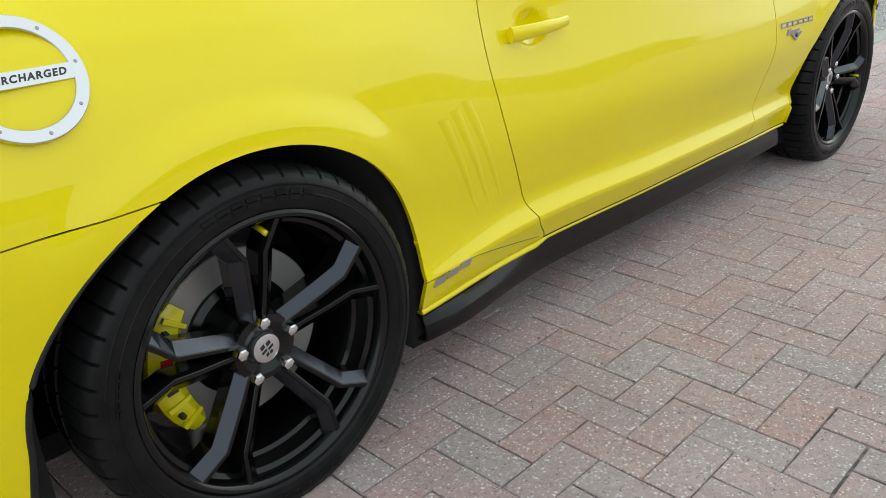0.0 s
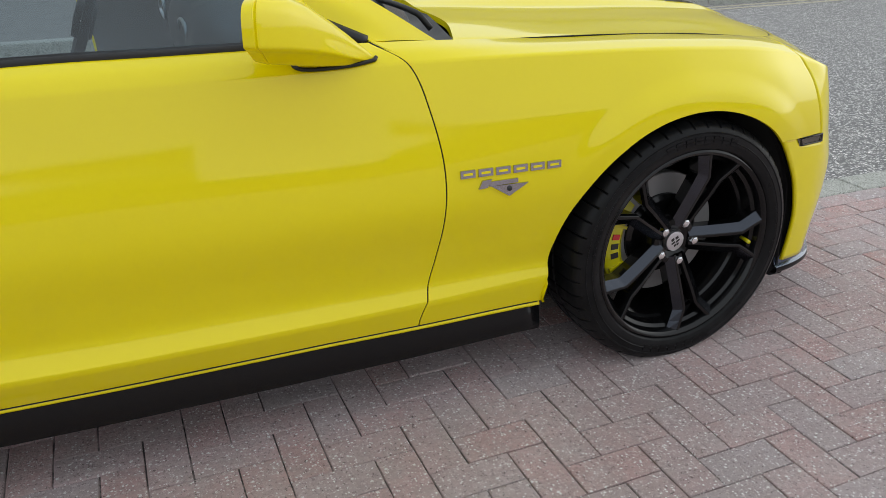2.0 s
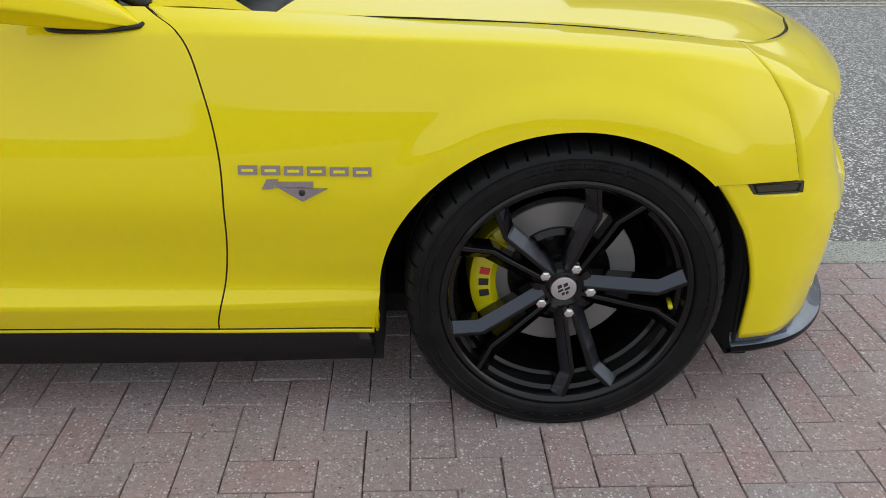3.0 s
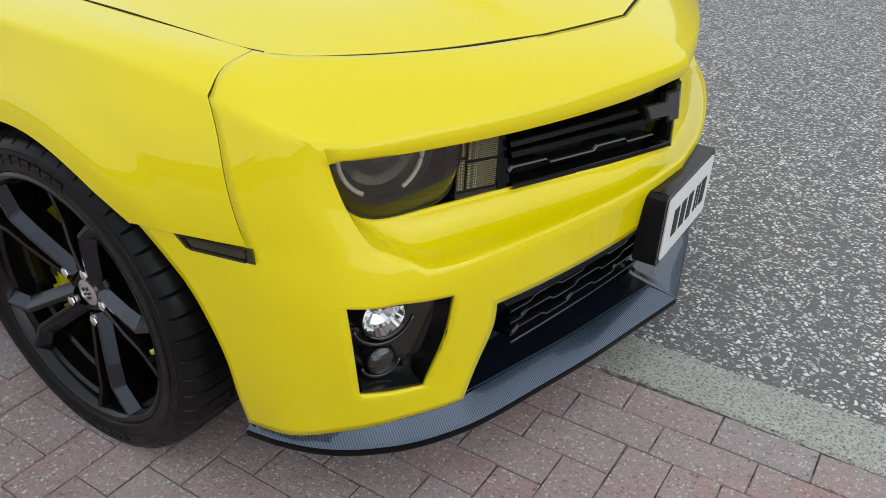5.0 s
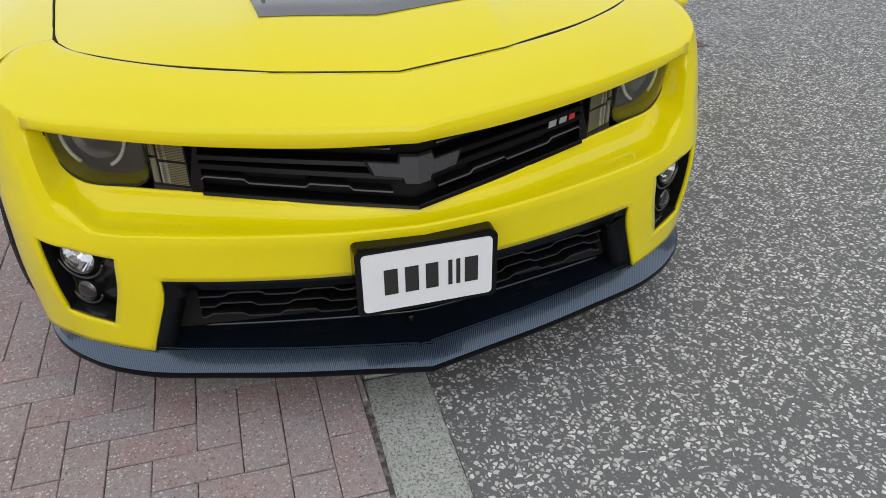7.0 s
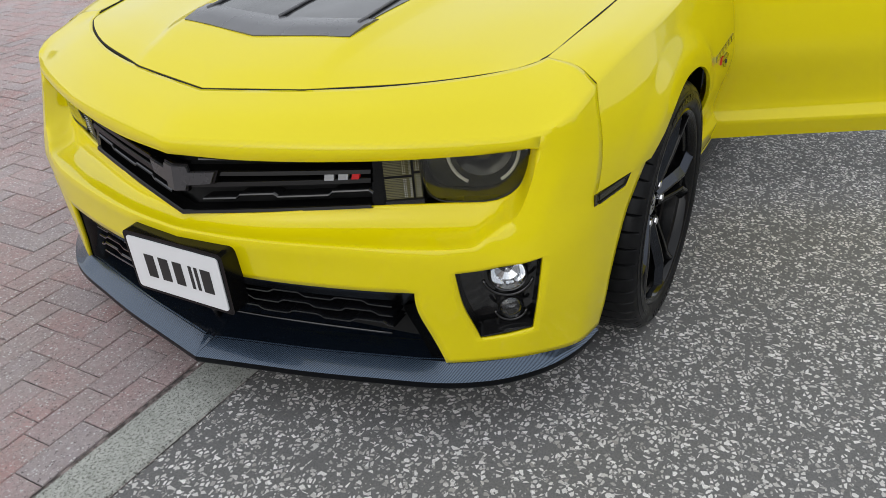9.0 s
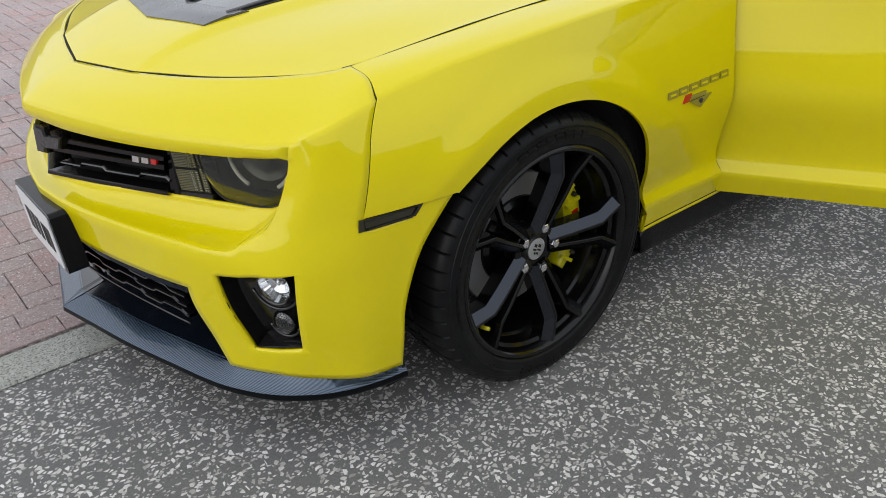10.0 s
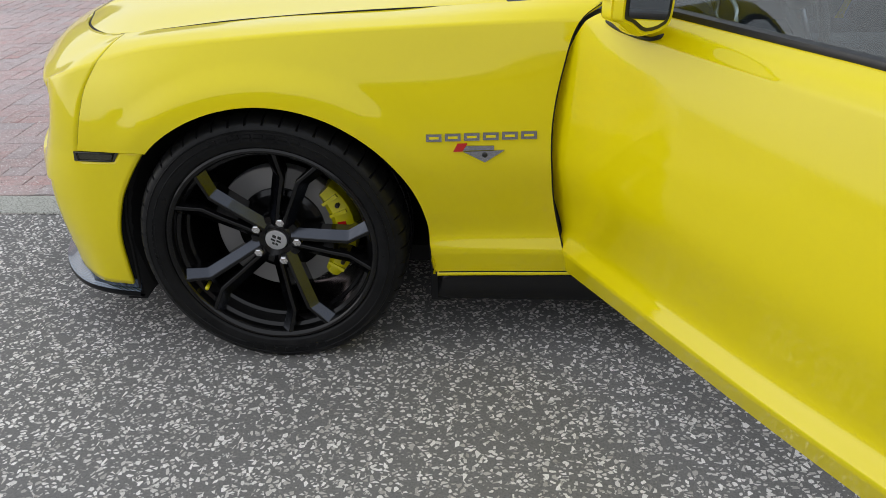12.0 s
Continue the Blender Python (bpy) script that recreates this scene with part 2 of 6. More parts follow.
def curve(points, n=8, closed=False):
    """A smooth line through the points, n steps between each two."""
    p = np.array(points, float)
    ext = np.vstack([p[-1:], p, p[:2]]) if closed else np.vstack([2 * p[0] - p[1], p, 2 * p[-1] - p[-2]])
    out = []
    for i in range(1, len(ext) - 2):
        a, b, c, d = ext[i - 1 : i + 3]
        h = np.linalg.norm(c - b) + 1e-9
        m0 = (c - a) / (np.linalg.norm(b - a) + h) * h
        m1 = (d - b) / (np.linalg.norm(d - c) + h) * h
        for s in np.arange(n) / n:
            out.append((2 * s**3 - 3 * s**2 + 1) * b + (s**3 - 2 * s**2 + s) * m0 + (3 * s**2 - 2 * s**3) * c + (s**3 - s**2) * m1)
    if not closed:
        out.append(p[-1])
    return np.array(out)


def loft(rows, nu=6, nv=6):
    """A smooth grid through rows of points."""
    lines = np.array([curve(r, nu) for r in rows])
    return np.stack([curve(lines[:, j], nv) for j in range(lines.shape[1])], 1) if len(rows) > 2 else np.stack(
        [lines[0] + (lines[1] - lines[0]) * s for s in np.linspace(0, 1, nv + 1)])


def faces_of(p, outward=CAR_CENTRE):
    """Vertices and faces of one or more grids of points, turned away from a centre."""
    verts, faces = [], []
    for g in p if isinstance(p, list) else [p]:
        nr, nc = g.shape[:2]
        k = len(verts)
        verts += [tuple(v) for v in g.reshape(-1, 3)]
        n = np.cross(g[1:, :-1] - g[:-1, :-1], g[:-1, 1:] - g[:-1, :-1])
        flip = outward is not None and ((g[:-1, :-1] - outward) * n).sum() < 0
        for i in range(nr - 1):
            for j in range(nc - 1):
                q = [k + i * nc + j, k + (i + 1) * nc + j, k + (i + 1) * nc + j + 1, k + i * nc + j + 1]
                faces.append(q[::-1] if flip else q)
    return verts, faces


def mirrored(vf):
    return [(x, -y, z) for x, y, z in vf[0]], [f[::-1] for f in vf[1]]


def mesh_of(name, shape, material, weld=True, smooth=True):
    if isinstance(shape, bmesh.types.BMesh):
        bm = shape
    else:
        bm = bmesh.new()
        vs = [bm.verts.new(v) for v in shape[0]]
        for f in shape[1]:
            if len(set(f)) > 2:
                try:
                    bm.faces.new([vs[i] for i in f])
                except ValueError:
                    pass
        if weld:
            bmesh.ops.remove_doubles(bm, verts=bm.verts, dist=0.0006)
        for e in bm.edges:  # open rims stay crisp
            if e.is_boundary:
                e.smooth = False
    me = bpy.data.meshes.new(name)
    bm.to_mesh(me)
    bm.free()
    me.materials.append(material)
    if smooth:
        for f in me.polygons:
            f.use_smooth = True
    return me


def part(name, shape, material, parent, label="", thick=0.0, smooth=True, m=None, angle=None):
    """One mesh object under a thing or a part. thick: metres by which a sheet goes inwards."""
    ob = new(name, mesh_of(name, shape, material, smooth=smooth))
    ob.parent = parent
    if m is not None:
        ob.matrix_basis = m
    if label:
        tagged(ob, label)
    if angle is not None:
        ob.data.set_sharp_from_angle(angle=radians(angle))
    if thick:
        s = ob.modifiers.new("thickness", "SOLIDIFY")
        s.thickness, s.offset, s.use_even_offset = thick, -1, False
    return ob


def box(bm, lo, hi, bevel=0.0):
    """A box between two corners, with rounded edges."""
    r = bmesh.ops.create_cube(bm, size=1.0)
    lo, hi = Vector(lo), Vector(hi)
    for v in r["verts"]:
        v.co = Vector([(lo[i] + hi[i]) / 2 + v.co[i] * (hi[i] - lo[i]) for i in range(3)])
    if bevel:
        edges = {e for v in r["verts"] for e in v.link_edges}
        bmesh.ops.bevel(bm, geom=list(edges), offset=bevel, segments=2, profile=0.6, affect="EDGES")
    return bm


def boxes(*args, bevel=0.0):
    bm = bmesh.new()
    for lo, hi in args:
        box(bm, lo, hi, bevel)
    return bm


def tube(points, radius, sides=8, closed=False, flat=1.0):
    """A round bar along a line. flat squeezes it in z."""
    p = np.array(points, float)
    n = len(p)
    g = []
    for i in range(n):
        d = p[(i + 1) % n if closed else min(i + 1, n - 1)] - p[(i - 1) % n if closed else max(i - 1, 0)]
        d = d / (np.linalg.norm(d) + 1e-9)
        up = np.array((0, 0, 1.0)) if abs(d[2]) < 0.95 else np.array((1.0, 0, 0))
        a = np.cross(d, up)
        a /= np.linalg.norm(a)
        b = np.cross(a, d)
        r = radius[i] if hasattr(radius, "__len__") else radius
        g.append([p[i] + r * (math.cos(t) * a + flat * math.sin(t) * b) for t in np.linspace(0, 2 * math.pi, sides + 1)])
    if closed:
        g.append(g[0])
    verts, faces = faces_of(np.array(g), None)
    if not closed:
        for k, i in ((0, 0), (len(g) - 1, 1)):
            ring = [k * (sides + 1) + j for j in range(sides)]
            faces.append(ring if i == 0 else ring[::-1])
    return verts, faces


def prism(outline, offset):
    """A solid between an outline of 3D points and the same outline moved by an offset."""
    a = [tuple(p) for p in outline]
    b = [tuple(np.add(p, offset)) for p in outline]
    n = len(a)
    faces = [list(range(n))[::-1], list(range(n, 2 * n))] + [[i, (i + 1) % n, n + (i + 1) % n, n + i] for i in range(n)]
    return a + b, faces


def joined(*shapes):
    verts, faces = [], []
    for v, f in shapes:
        k = len(verts)
        verts += list(v)
        faces += [[i + k for i in q] for q in f]
    return verts, faces


def lathe(profile, segments=64, dent=None):
    """A body turned about the y axis from (radius, y) points. dent(i, j): metres taken off the radius."""
    g = np.zeros((len(profile), segments + 1, 3))
    for i, (r, y) in enumerate(profile):
        for j in range(segments + 1):
            a = 2 * math.pi * j / segments
            q = r - (dent(i, j % segments) if dent else 0.0)
            g[i, j] = (q * math.cos(a), y, q * math.sin(a))
    return faces_of(g, None)

# ---- the car: body panels ----
car = tagged(new("sports_car"), "yellow two-door sports coupe with black wheels, parked with one door open", "car")

# sections of the side, bottom to top, as (y, z), for the left half
LEVELS = {
    0.50: ((0.87, 0.240), (0.876, 0.320), (0.878, 0.380), (0.88, 0.460), (0.88, 0.560), (0.876, 0.620), (0.866, 0.680), (0.846, 0.735), (0.812, 0.785), (0.765, 0.808), (0.705, 0.822)),
    0.42: ((0.895, 0.240), (0.905, 0.320), (0.905, 0.380), (0.905, 0.460), (0.906, 0.560), (0.905, 0.620), (0.895, 0.680), (0.874, 0.740), (0.836, 0.803), (0.78, 0.826), (0.712, 0.838)),
    0.30: ((0.9, 0.240), (0.905, 0.320), (0.905, 0.380), (0.91, 0.460), (0.928, 0.560), (0.936, 0.630), (0.93, 0.700), (0.905, 0.765), (0.858, 0.833), (0.8, 0.850), (0.722, 0.852)),
    0.00: ((0.92, 0.240), (0.925, 0.320), (0.93, 0.380), (0.938, 0.460), (0.946, 0.560), (0.948, 0.650), (0.942, 0.735), (0.922, 0.800), (0.888, 0.868), (0.825, 0.880), (0.746, 0.882)),
    -0.41: ((0.887, 0.232), (0.906, 0.318), (0.895, 0.357), (0.914, 0.430), (0.943, 0.560), (0.942, 0.655), (0.927, 0.750), (0.905, 0.825), (0.887, 0.886), (0.828, 0.898), (0.754, 0.902)),
    -0.76: ((0.893, 0.236), (0.918, 0.318), (0.899, 0.357), (0.911, 0.430), (0.944, 0.560), (0.936, 0.660), (0.917, 0.750), (0.8985, 0.830), (0.88, 0.893), (0.856, 0.915), (0.82, 0.930)),
    -1.40: ((0.89, 0.243), (0.926, 0.324), (0.9, 0.366), (0.905, 0.430), (0.929, 0.560), (0.921, 0.660), (0.902, 0.750), (0.8835, 0.830), (0.868, 0.892), (0.848, 0.920), (0.815, 0.940)),
    -2.10: ((0.882, 0.248), (0.914, 0.330), (0.89, 0.372), (0.897, 0.440), (0.915, 0.560), (0.907, 0.660), (0.888, 0.750), (0.8695, 0.830), (0.856, 0.895), (0.838, 0.928), (0.808, 0.955)),
    -2.42: ((0.912, 0.240), (0.936, 0.318), (0.926, 0.350), (0.92, 0.440), (0.93, 0.560), (0.934, 0.660), (0.922, 0.750), (0.9, 0.840), (0.868, 0.915), (0.836, 0.970), (0.802, 1.012)),
    -2.85: ((0.94, 0.240), (0.95, 0.318), (0.952, 0.370), (0.955, 0.450), (0.958, 0.560), (0.962, 0.660), (0.955, 0.745), (0.933, 0.830), (0.895, 0.920), (0.848, 0.995), (0.798, 1.058)),
    -3.25: ((0.92, 0.240), (0.93, 0.318), (0.935, 0.370), (0.942, 0.450), (0.95, 0.560), (0.952, 0.660), (0.94, 0.750), (0.913, 0.840), (0.872, 0.930), (0.82, 0.985), (0.77, 1.008)),
    -3.60: ((0.86, 0.260), (0.87, 0.318), (0.88, 0.370), (0.89, 0.450), (0.9, 0.560), (0.905, 0.660), (0.898, 0.750), (0.875, 0.840), (0.835, 0.930), (0.785, 0.975), (0.73, 0.995)),
}
STATIONS = sorted(LEVELS)
SECTIONS = np.array([LEVELS[x] for x in STATIONS])


def section(x):
    """The (y, z) control points of the side at x, on a smooth line between the stations."""
    x = min(max(x, STATIONS[0]), STATIONS[-1])
    i = max(0, min(int(np.searchsorted(STATIONS, x)) - 1, len(STATIONS) - 2))
    h = STATIONS[i + 1] - STATIONS[i]
    s = (x - STATIONS[i]) / h

    def slope(k):
        if k in (0, len(STATIONS) - 1):
            a, b = max(k - 1, 0), min(k + 1, len(STATIONS) - 1)
            return (SECTIONS[b] - SECTIONS[a]) / (STATIONS[b] - STATIONS[a])
        d0 = (SECTIONS[k] - SECTIONS[k - 1]) / (STATIONS[k] - STATIONS[k - 1])
        d1 = (SECTIONS[k + 1] - SECTIONS[k]) / (STATIONS[k + 1] - STATIONS[k])
        w0, w1 = STATIONS[k] - STATIONS[k - 1], STATIONS[k + 1] - STATIONS[k]
        return (d0 * w1 + d1 * w0) / (w0 + w1)

    a, b, m0, m1 = SECTIONS[i], SECTIONS[i + 1], slope(i) * h, slope(i + 1) * h
    return (2 * s**3 - 3 * s**2 + 1) * a + (s**3 - 2 * s**2 + s) * m0 + (3 * s**2 - 2 * s**3) * b + (s**3 - s**2) * m1


def side_line(x):
    """The section at x as a fine line, bottom to top, with the lower crease kept tight."""
    p = section(x)
    return np.vstack([curve(p[:2], 4)[:-1], curve(p[1:9], 11)[:-1], curve(p[8:], 4)])


FINE_X = np.linspace(STATIONS[0], STATIONS[-1], 500)
FINE = np.array([side_line(x) for x in FINE_X])


def side_line(x):
    """The same, read off the ready-made lines."""
    k = min(max((x - FINE_X[0]) / (FINE_X[1] - FINE_X[0]), 0), 498.999)
    return FINE[int(k)] + (FINE[int(k) + 1] - FINE[int(k)]) * (k - int(k))


def side_y(x, z):
    line = side_line(x)
    return float(np.interp(z, line[:, 1], line[:, 0]))


def flare(x, z):
    """How far the wings stand out round the wheels: a lip that ends in a soft ridge."""
    out = 0.0
    for cx in (-0.008, -2.842):
        dx, dz = (x - cx) / 1.045, z - 0.336
        r, a = math.hypot(dx, dz), math.atan2(dz, abs(dx))
        w = min(1.0, max(0.0, (a - 0.45) / 0.5))
        t = min(1.0, max(0.0, (r - 0.418) / 0.070))
        out += 0.014 * w * (1 - t * t * (3 - 2 * t))
    return out


def side_panel(front, back, bottom, nu, inside=None, snap=None):
    """A panel of the side between two edges x(z), from bottom(x) to the section's top. What is inside(x, z), a wheel arch,
    is cut away, and the cut's edge is drawn onto the arch by snap(x, z)."""
    nv = len(FINE[0])
    g = np.zeros((nu, nv, 3))
    for i, u in enumerate(np.linspace(0, 1, nu)):
        for j in range(nv):
            x = back(0.6) + (front(0.6) - back(0.6)) * u
            for _ in range(6):
                line = side_line(x)
                s0 = np.interp(bottom(x), line[:, 1], np.arange(nv))
                s = s0 + (4 - s0) * j / 4 if j <= 4 else j * 1.0  # rows keep to the section's points, so that the crease stays sharp
                k = min(int(s), nv - 2)
                y, z = line[k] + (line[k + 1] - line[k]) * (s - k)
                x = back(z) + (front(z) - back(z)) * u
            g[i, j] = (x, y, z)
    if inside is None:
        return g, faces_of(g)
    hit = np.array([[inside(p[0], p[2]) for p in row] for row in g])
    for p in g.reshape(-1, 3):
        p[1] += flare(p[0], p[2])
    verts, faces = faces_of(g)
    verts, flat = [list(v) for v in verts], hit.ravel()
    kept = [f for f in faces if not all(flat[k] for k in f)]
    for k in {k for f in kept for k in f if flat[k]}:
        x, z = snap(verts[k][0], verts[k][2])
        verts[k] = [x, side_y(x, z) + flare(x, z), z]
    return g, (verts, kept)


def edge(*points):
    """x as a smooth function of z through (z, x) points."""
    line = curve(sorted(points), 8)
    return lambda z: float(np.interp(z, line[:, 0], line[:, 1]))


GAP = 0.0019
WING_GAP = 0.0009
front_gap = edge((0.20, -0.762), (0.255, -0.768), (0.325, -0.750), (0.42, -0.729), (0.52, -0.716), (0.66, -0.712), (0.79, -0.735), (0.89, -0.772), (0.935, -0.845), (1.0, -0.95))
rear_gap = edge((0.20, -1.92), (0.262, -1.938), (0.30, -1.974), (0.38, -2.024), (0.47, -2.070), (0.57, -2.118), (0.70, -2.150), (0.81, -2.160), (0.91, -2.150), (0.955, -2.115), (1.0, -2.09))
fender_front = edge((0.20, 0.50), (0.56, 0.490), (0.62, 0.474), (0.70, 0.450), (0.75, 0.432), (0.806, 0.398), (0.842, 0.372), (0.9, 0.34))
sill = lambda x: 0.227 + 0.012 * min(1, max(0, (-x - 0.4) / 0.6))
under_marker = lambda x: 0.603 - 0.07 * max(0, x - 0.3)
bumper_line = lambda x: 0.692 + 0.05 * (x + 3.0)
ARCH_Z, REAR_X = 0.335, -2.852


def arch_test(cx, cz, r, wide, beyond, line, tail):
    """Tests and snaps for a wheel arch: an ellipse with straight legs, and beyond it a line below which the panel ends."""
    def inside(x, z):
        d = (x - cx) / (r * wide)
        if beyond(x) and z < line(x):
            return True
        return abs(d) < 1 and z < cz + r * math.sqrt(1 - d * d) and (z > cz or abs(x - cx) < r * wide - 0.02 * (cz - z) / 0.1 * tail)

    def snap(x, z):
        a = math.atan2((z - cz), (x - cx) / wide)
        ax, az = cx + r * wide * math.cos(a), cz + r * math.sin(a)
        d = (x - cx) / (r * wide)
        over = abs(d) < 1 and cz + r * math.sqrt(1 - d * d) > line(x)
        if beyond(x) and beyond(ax) and z < line(x) and not over:
            return x, line(x)
        if z < cz:
            return cx + math.copysign(r * wide - 0.02 * (cz - z) / 0.1 * tail, x - cx), z
        return ax, az

    return inside, snap


fender_cut = arch_test(-0.008, ARCH_Z, 0.386, 1.035, lambda x: x > 0.2785, under_marker, -0.6)
quarter_cut = arch_test(REAR_X + 0.01, 0.338, 0.388, 1.06, lambda x: x < REAR_X - 0.12, bumper_line, 0.0)
fender_grid, fender_vf = side_panel(lambda z: fender_front(z) - WING_GAP, lambda z: front_gap(z) + GAP, lambda x: sill(x) + 0.012, 190, *fender_cut)
quarter_grid, quarter_vf = side_panel(lambda z: rear_gap(z) - GAP, lambda z: -3.62, lambda x: 0.238, 220, *quarter_cut)
door_grid, _ = side_panel(lambda z: front_gap(z) - GAP, lambda z: rear_gap(z) + GAP, lambda x: sill(x) + 0.012, 100)
HANDLE_Z = 0.806
for p in door_grid.reshape(-1, 3):  # the cupped recess behind the handle
    r2 = ((p[0] + 1.974) / 0.062) ** 2 + ((p[2] - HANDLE_Z - 0.002) / 0.046) ** 2
    p[1] -= 0.022 * max(0.0, 1 - r2) ** 1.1
door_vf = faces_of(door_grid)
fender_l = part("front_wing", fender_vf, YELLOW, car, thick=0.010)
fender_r = part("front_wing", mirrored(fender_vf), YELLOW, car, thick=0.010)
part("rear_quarter_panel", quarter_vf, YELLOW, car, thick=0.010)
part("rear_quarter_panel", mirrored(quarter_vf), YELLOW, car, thick=0.010)

flange = np.stack([fender_grid[0] + np.array(o) for o in ((0.002, -0.002, 0), (-0.001, -0.012, 0), (0.004, -0.026, 0), (0.022, -0.060, 0))])
flange_vf = faces_of(flange, np.array((0.3, 0.7, 0.5)))
for vf, wing in ((flange_vf, fender_l), (mirrored(flange_vf), fender_r)):
    part("wing_flange", vf, YELLOW, wing, thick=0.003)

# front bumper: plan lines (x, y) at heights, columns 0 (middle) to 7 (wheel arch)
FASCIA = {
    0.150: ((0.870, 0), (0.842, 0.18), (0.780, 0.40), (0.712, 0.61), (0.636, 0.735), (0.585, 0.80), (0.510, 0.862), (0.422, 0.884)),
    0.197: ((0.870, 0), (0.845, 0.18), (0.785, 0.40), (0.718, 0.61), (0.640, 0.740), (0.590, 0.80), (0.512, 0.866), (0.421, 0.887)),
    0.270: ((0.868, 0), (0.848, 0.18), (0.792, 0.40), (0.728, 0.597), (0.648, 0.742), (0.602, 0.803), (0.515, 0.872), (0.419, 0.899)),
    0.360: ((0.866, 0.000), (0.853, 0.180), (0.805, 0.400), (0.744, 0.582), (0.663, 0.745), (0.613, 0.812), (0.516, 0.880), (0.414, 0.908)),
    0.460: ((0.882, 0.000), (0.864, 0.180), (0.811, 0.400), (0.744, 0.598), (0.670, 0.742), (0.618, 0.815), (0.511, 0.882), (0.384, 0.917)),
    0.515: ((0.893, 0.000), (0.872, 0.180), (0.815, 0.400), (0.743, 0.592), (0.666, 0.732), (0.612, 0.811), (0.509, 0.882), (0.354, 0.922)),
    0.590: ((0.880, 0.000), (0.860, 0.180), (0.805, 0.400), (0.716, 0.595), (0.622, 0.762), (0.580, 0.822), (0.491, 0.885), (0.300, 0.929)),
    0.660: ((0.870, 0.000), (0.840, 0.180), (0.783, 0.400), (0.699, 0.600), (0.592, 0.777), (0.554, 0.832), (0.470, 0.888), (0.240, 0.935)),
    0.806: ((0.866, 0), (0.820, 0.20), (0.748, 0.43), (0.650, 0.64), (0.560, 0.783), (0.474, 0.826), (0.402, 0.838), (0.2, 0.90)),
    0.745: ((0.866, 0), (0.820, 0.20), (0.748, 0.43), (0.655, 0.64), (0.572, 0.785), (0.516, 0.838), (0.437, 0.877), (0.2, 0.93)),
}
for fz in (0.590, 0.660, 0.745, 0.806):
    row = list(FASCIA[fz])
    row[6] = (fender_front(max(fz, 0.605)) + WING_GAP, side_y(fender_front(max(fz, 0.605)), fz))
    FASCIA[fz] = tuple(row)
FZ = sorted(FASCIA)
FASCIA_LINES = [curve(FASCIA[z], 12) for z in FZ]


def fascia(s, z):
    """The bumper's skin at column s and height z."""
    k = min(max(s, 0), 7) * 12
    i = min(int(k), 83)
    cols = np.array([l[i] + (l[i + 1] - l[i]) * (k - i) for l in FASCIA_LINES])
    line = curve(np.column_stack([cols, FZ]), 6)
    return np.array([np.interp(z, line[:, 2], line[:, 0]), np.interp(z, line[:, 2], line[:, 1]), z])


def skin(s, z):
    """The same with the funnel's lower outer corner rounded off."""
    k = math.exp(-(((s - 4) / 0.24) ** 2) - ((z - 0.515) / 0.034) ** 2)
    return fascia(s - 0.17 * k, z + 0.024 * k)


def fascia_patch(c00, c01, c11, c10, nu=8, nv=8):
    """A patch of the skin between four corners (s, z)."""
    g = np.zeros((nv + 1, nu + 1, 3))
    for i in range(nv + 1):
        for j in range(nu + 1):
            u, v = j / nu, i / nv
            s = (1 - v) * ((1 - u) * c00[0] + u * c01[0]) + v * ((1 - u) * c10[0] + u * c11[0])
            z = (1 - v) * ((1 - u) * c00[1] + u * c01[1]) + v * ((1 - u) * c10[1] + u * c11[1])
            g[i, j] = skin(s, z)
    return g


CREASE = 0.515
SI0, SI1 = 2.86, 3.02  # edge of the lower intake at its top and bottom
FA, FB, FC, FD = (5.0, 0.482), (3.34, 0.455), (4.80, 0.284), (3.62, 0.264)  # fog recess corners
F4 = (4, FB[1] + (FA[1] - FB[1]) * (4 - FB[0]) / (FA[0] - FB[0]))
INT_TOP = 0.402
patches = [
    fascia_patch((0, CREASE), (SI0, CREASE), (SI0, INT_TOP), (0, INT_TOP), 24, 8),
    fascia_patch((SI0, CREASE), (FB[0], CREASE), FB, (SI0, INT_TOP), 6, 8),
    fascia_patch((SI0, INT_TOP), FB, FD, (SI1, 0.197), 6, 12),
    fascia_patch((FB[0], CREASE), (4, CREASE), F4, FB, 16, 8),
    fascia_patch((4, CREASE), (5, CREASE), FA, F4, 6, 8),
    fascia_patch(FD, FC, (4.9, 0.197), (SI1, 0.197), 14, 6),
    fascia_patch((5, CREASE), (6, CREASE), (6, 0.482), FA, 6, 8),
    fascia_patch(FA, (6, 0.482), (6, 0.284), FC, 6, 12),
    fascia_patch(FC, (6, 0.284), (6, 0.197), (4.9, 0.197), 6, 6),
    fascia_patch((6, 0.5635), (6.62, 0.574), (6.62, CREASE), (6, CREASE), 5, 4),
    fascia_patch((6.62, 0.574), (7, 0.577), (7, CREASE), (6.62, CREASE), 4, 4),
    fascia_patch((6.62, 0.599), (7, 0.602), (7, 0.577), (6.62, 0.574), 4, 3),
]
for s0, s1, n in ((6, 6.62, 5), (6.62, 7, 4)):
    for z0, z1, k in ((CREASE, 0.482, 8), (0.482, 0.284, 12), (0.284, 0.197, 6)):
        patches.append(fascia_patch((s0, z0), (s1, z0), (s1, z1), (s0, z1), n, k))
RIDGE = lambda t: 0.745 + 0.061 * t ** 0.9  # height of the ridge from the lamp's corner to the wing
corner = np.array([[skin(4 + 2 * k / 12, RIDGE(k / 12) + (CREASE - RIDGE(k / 12)) * v) for k in range(13)] for v in np.linspace(0, 1, 25)])
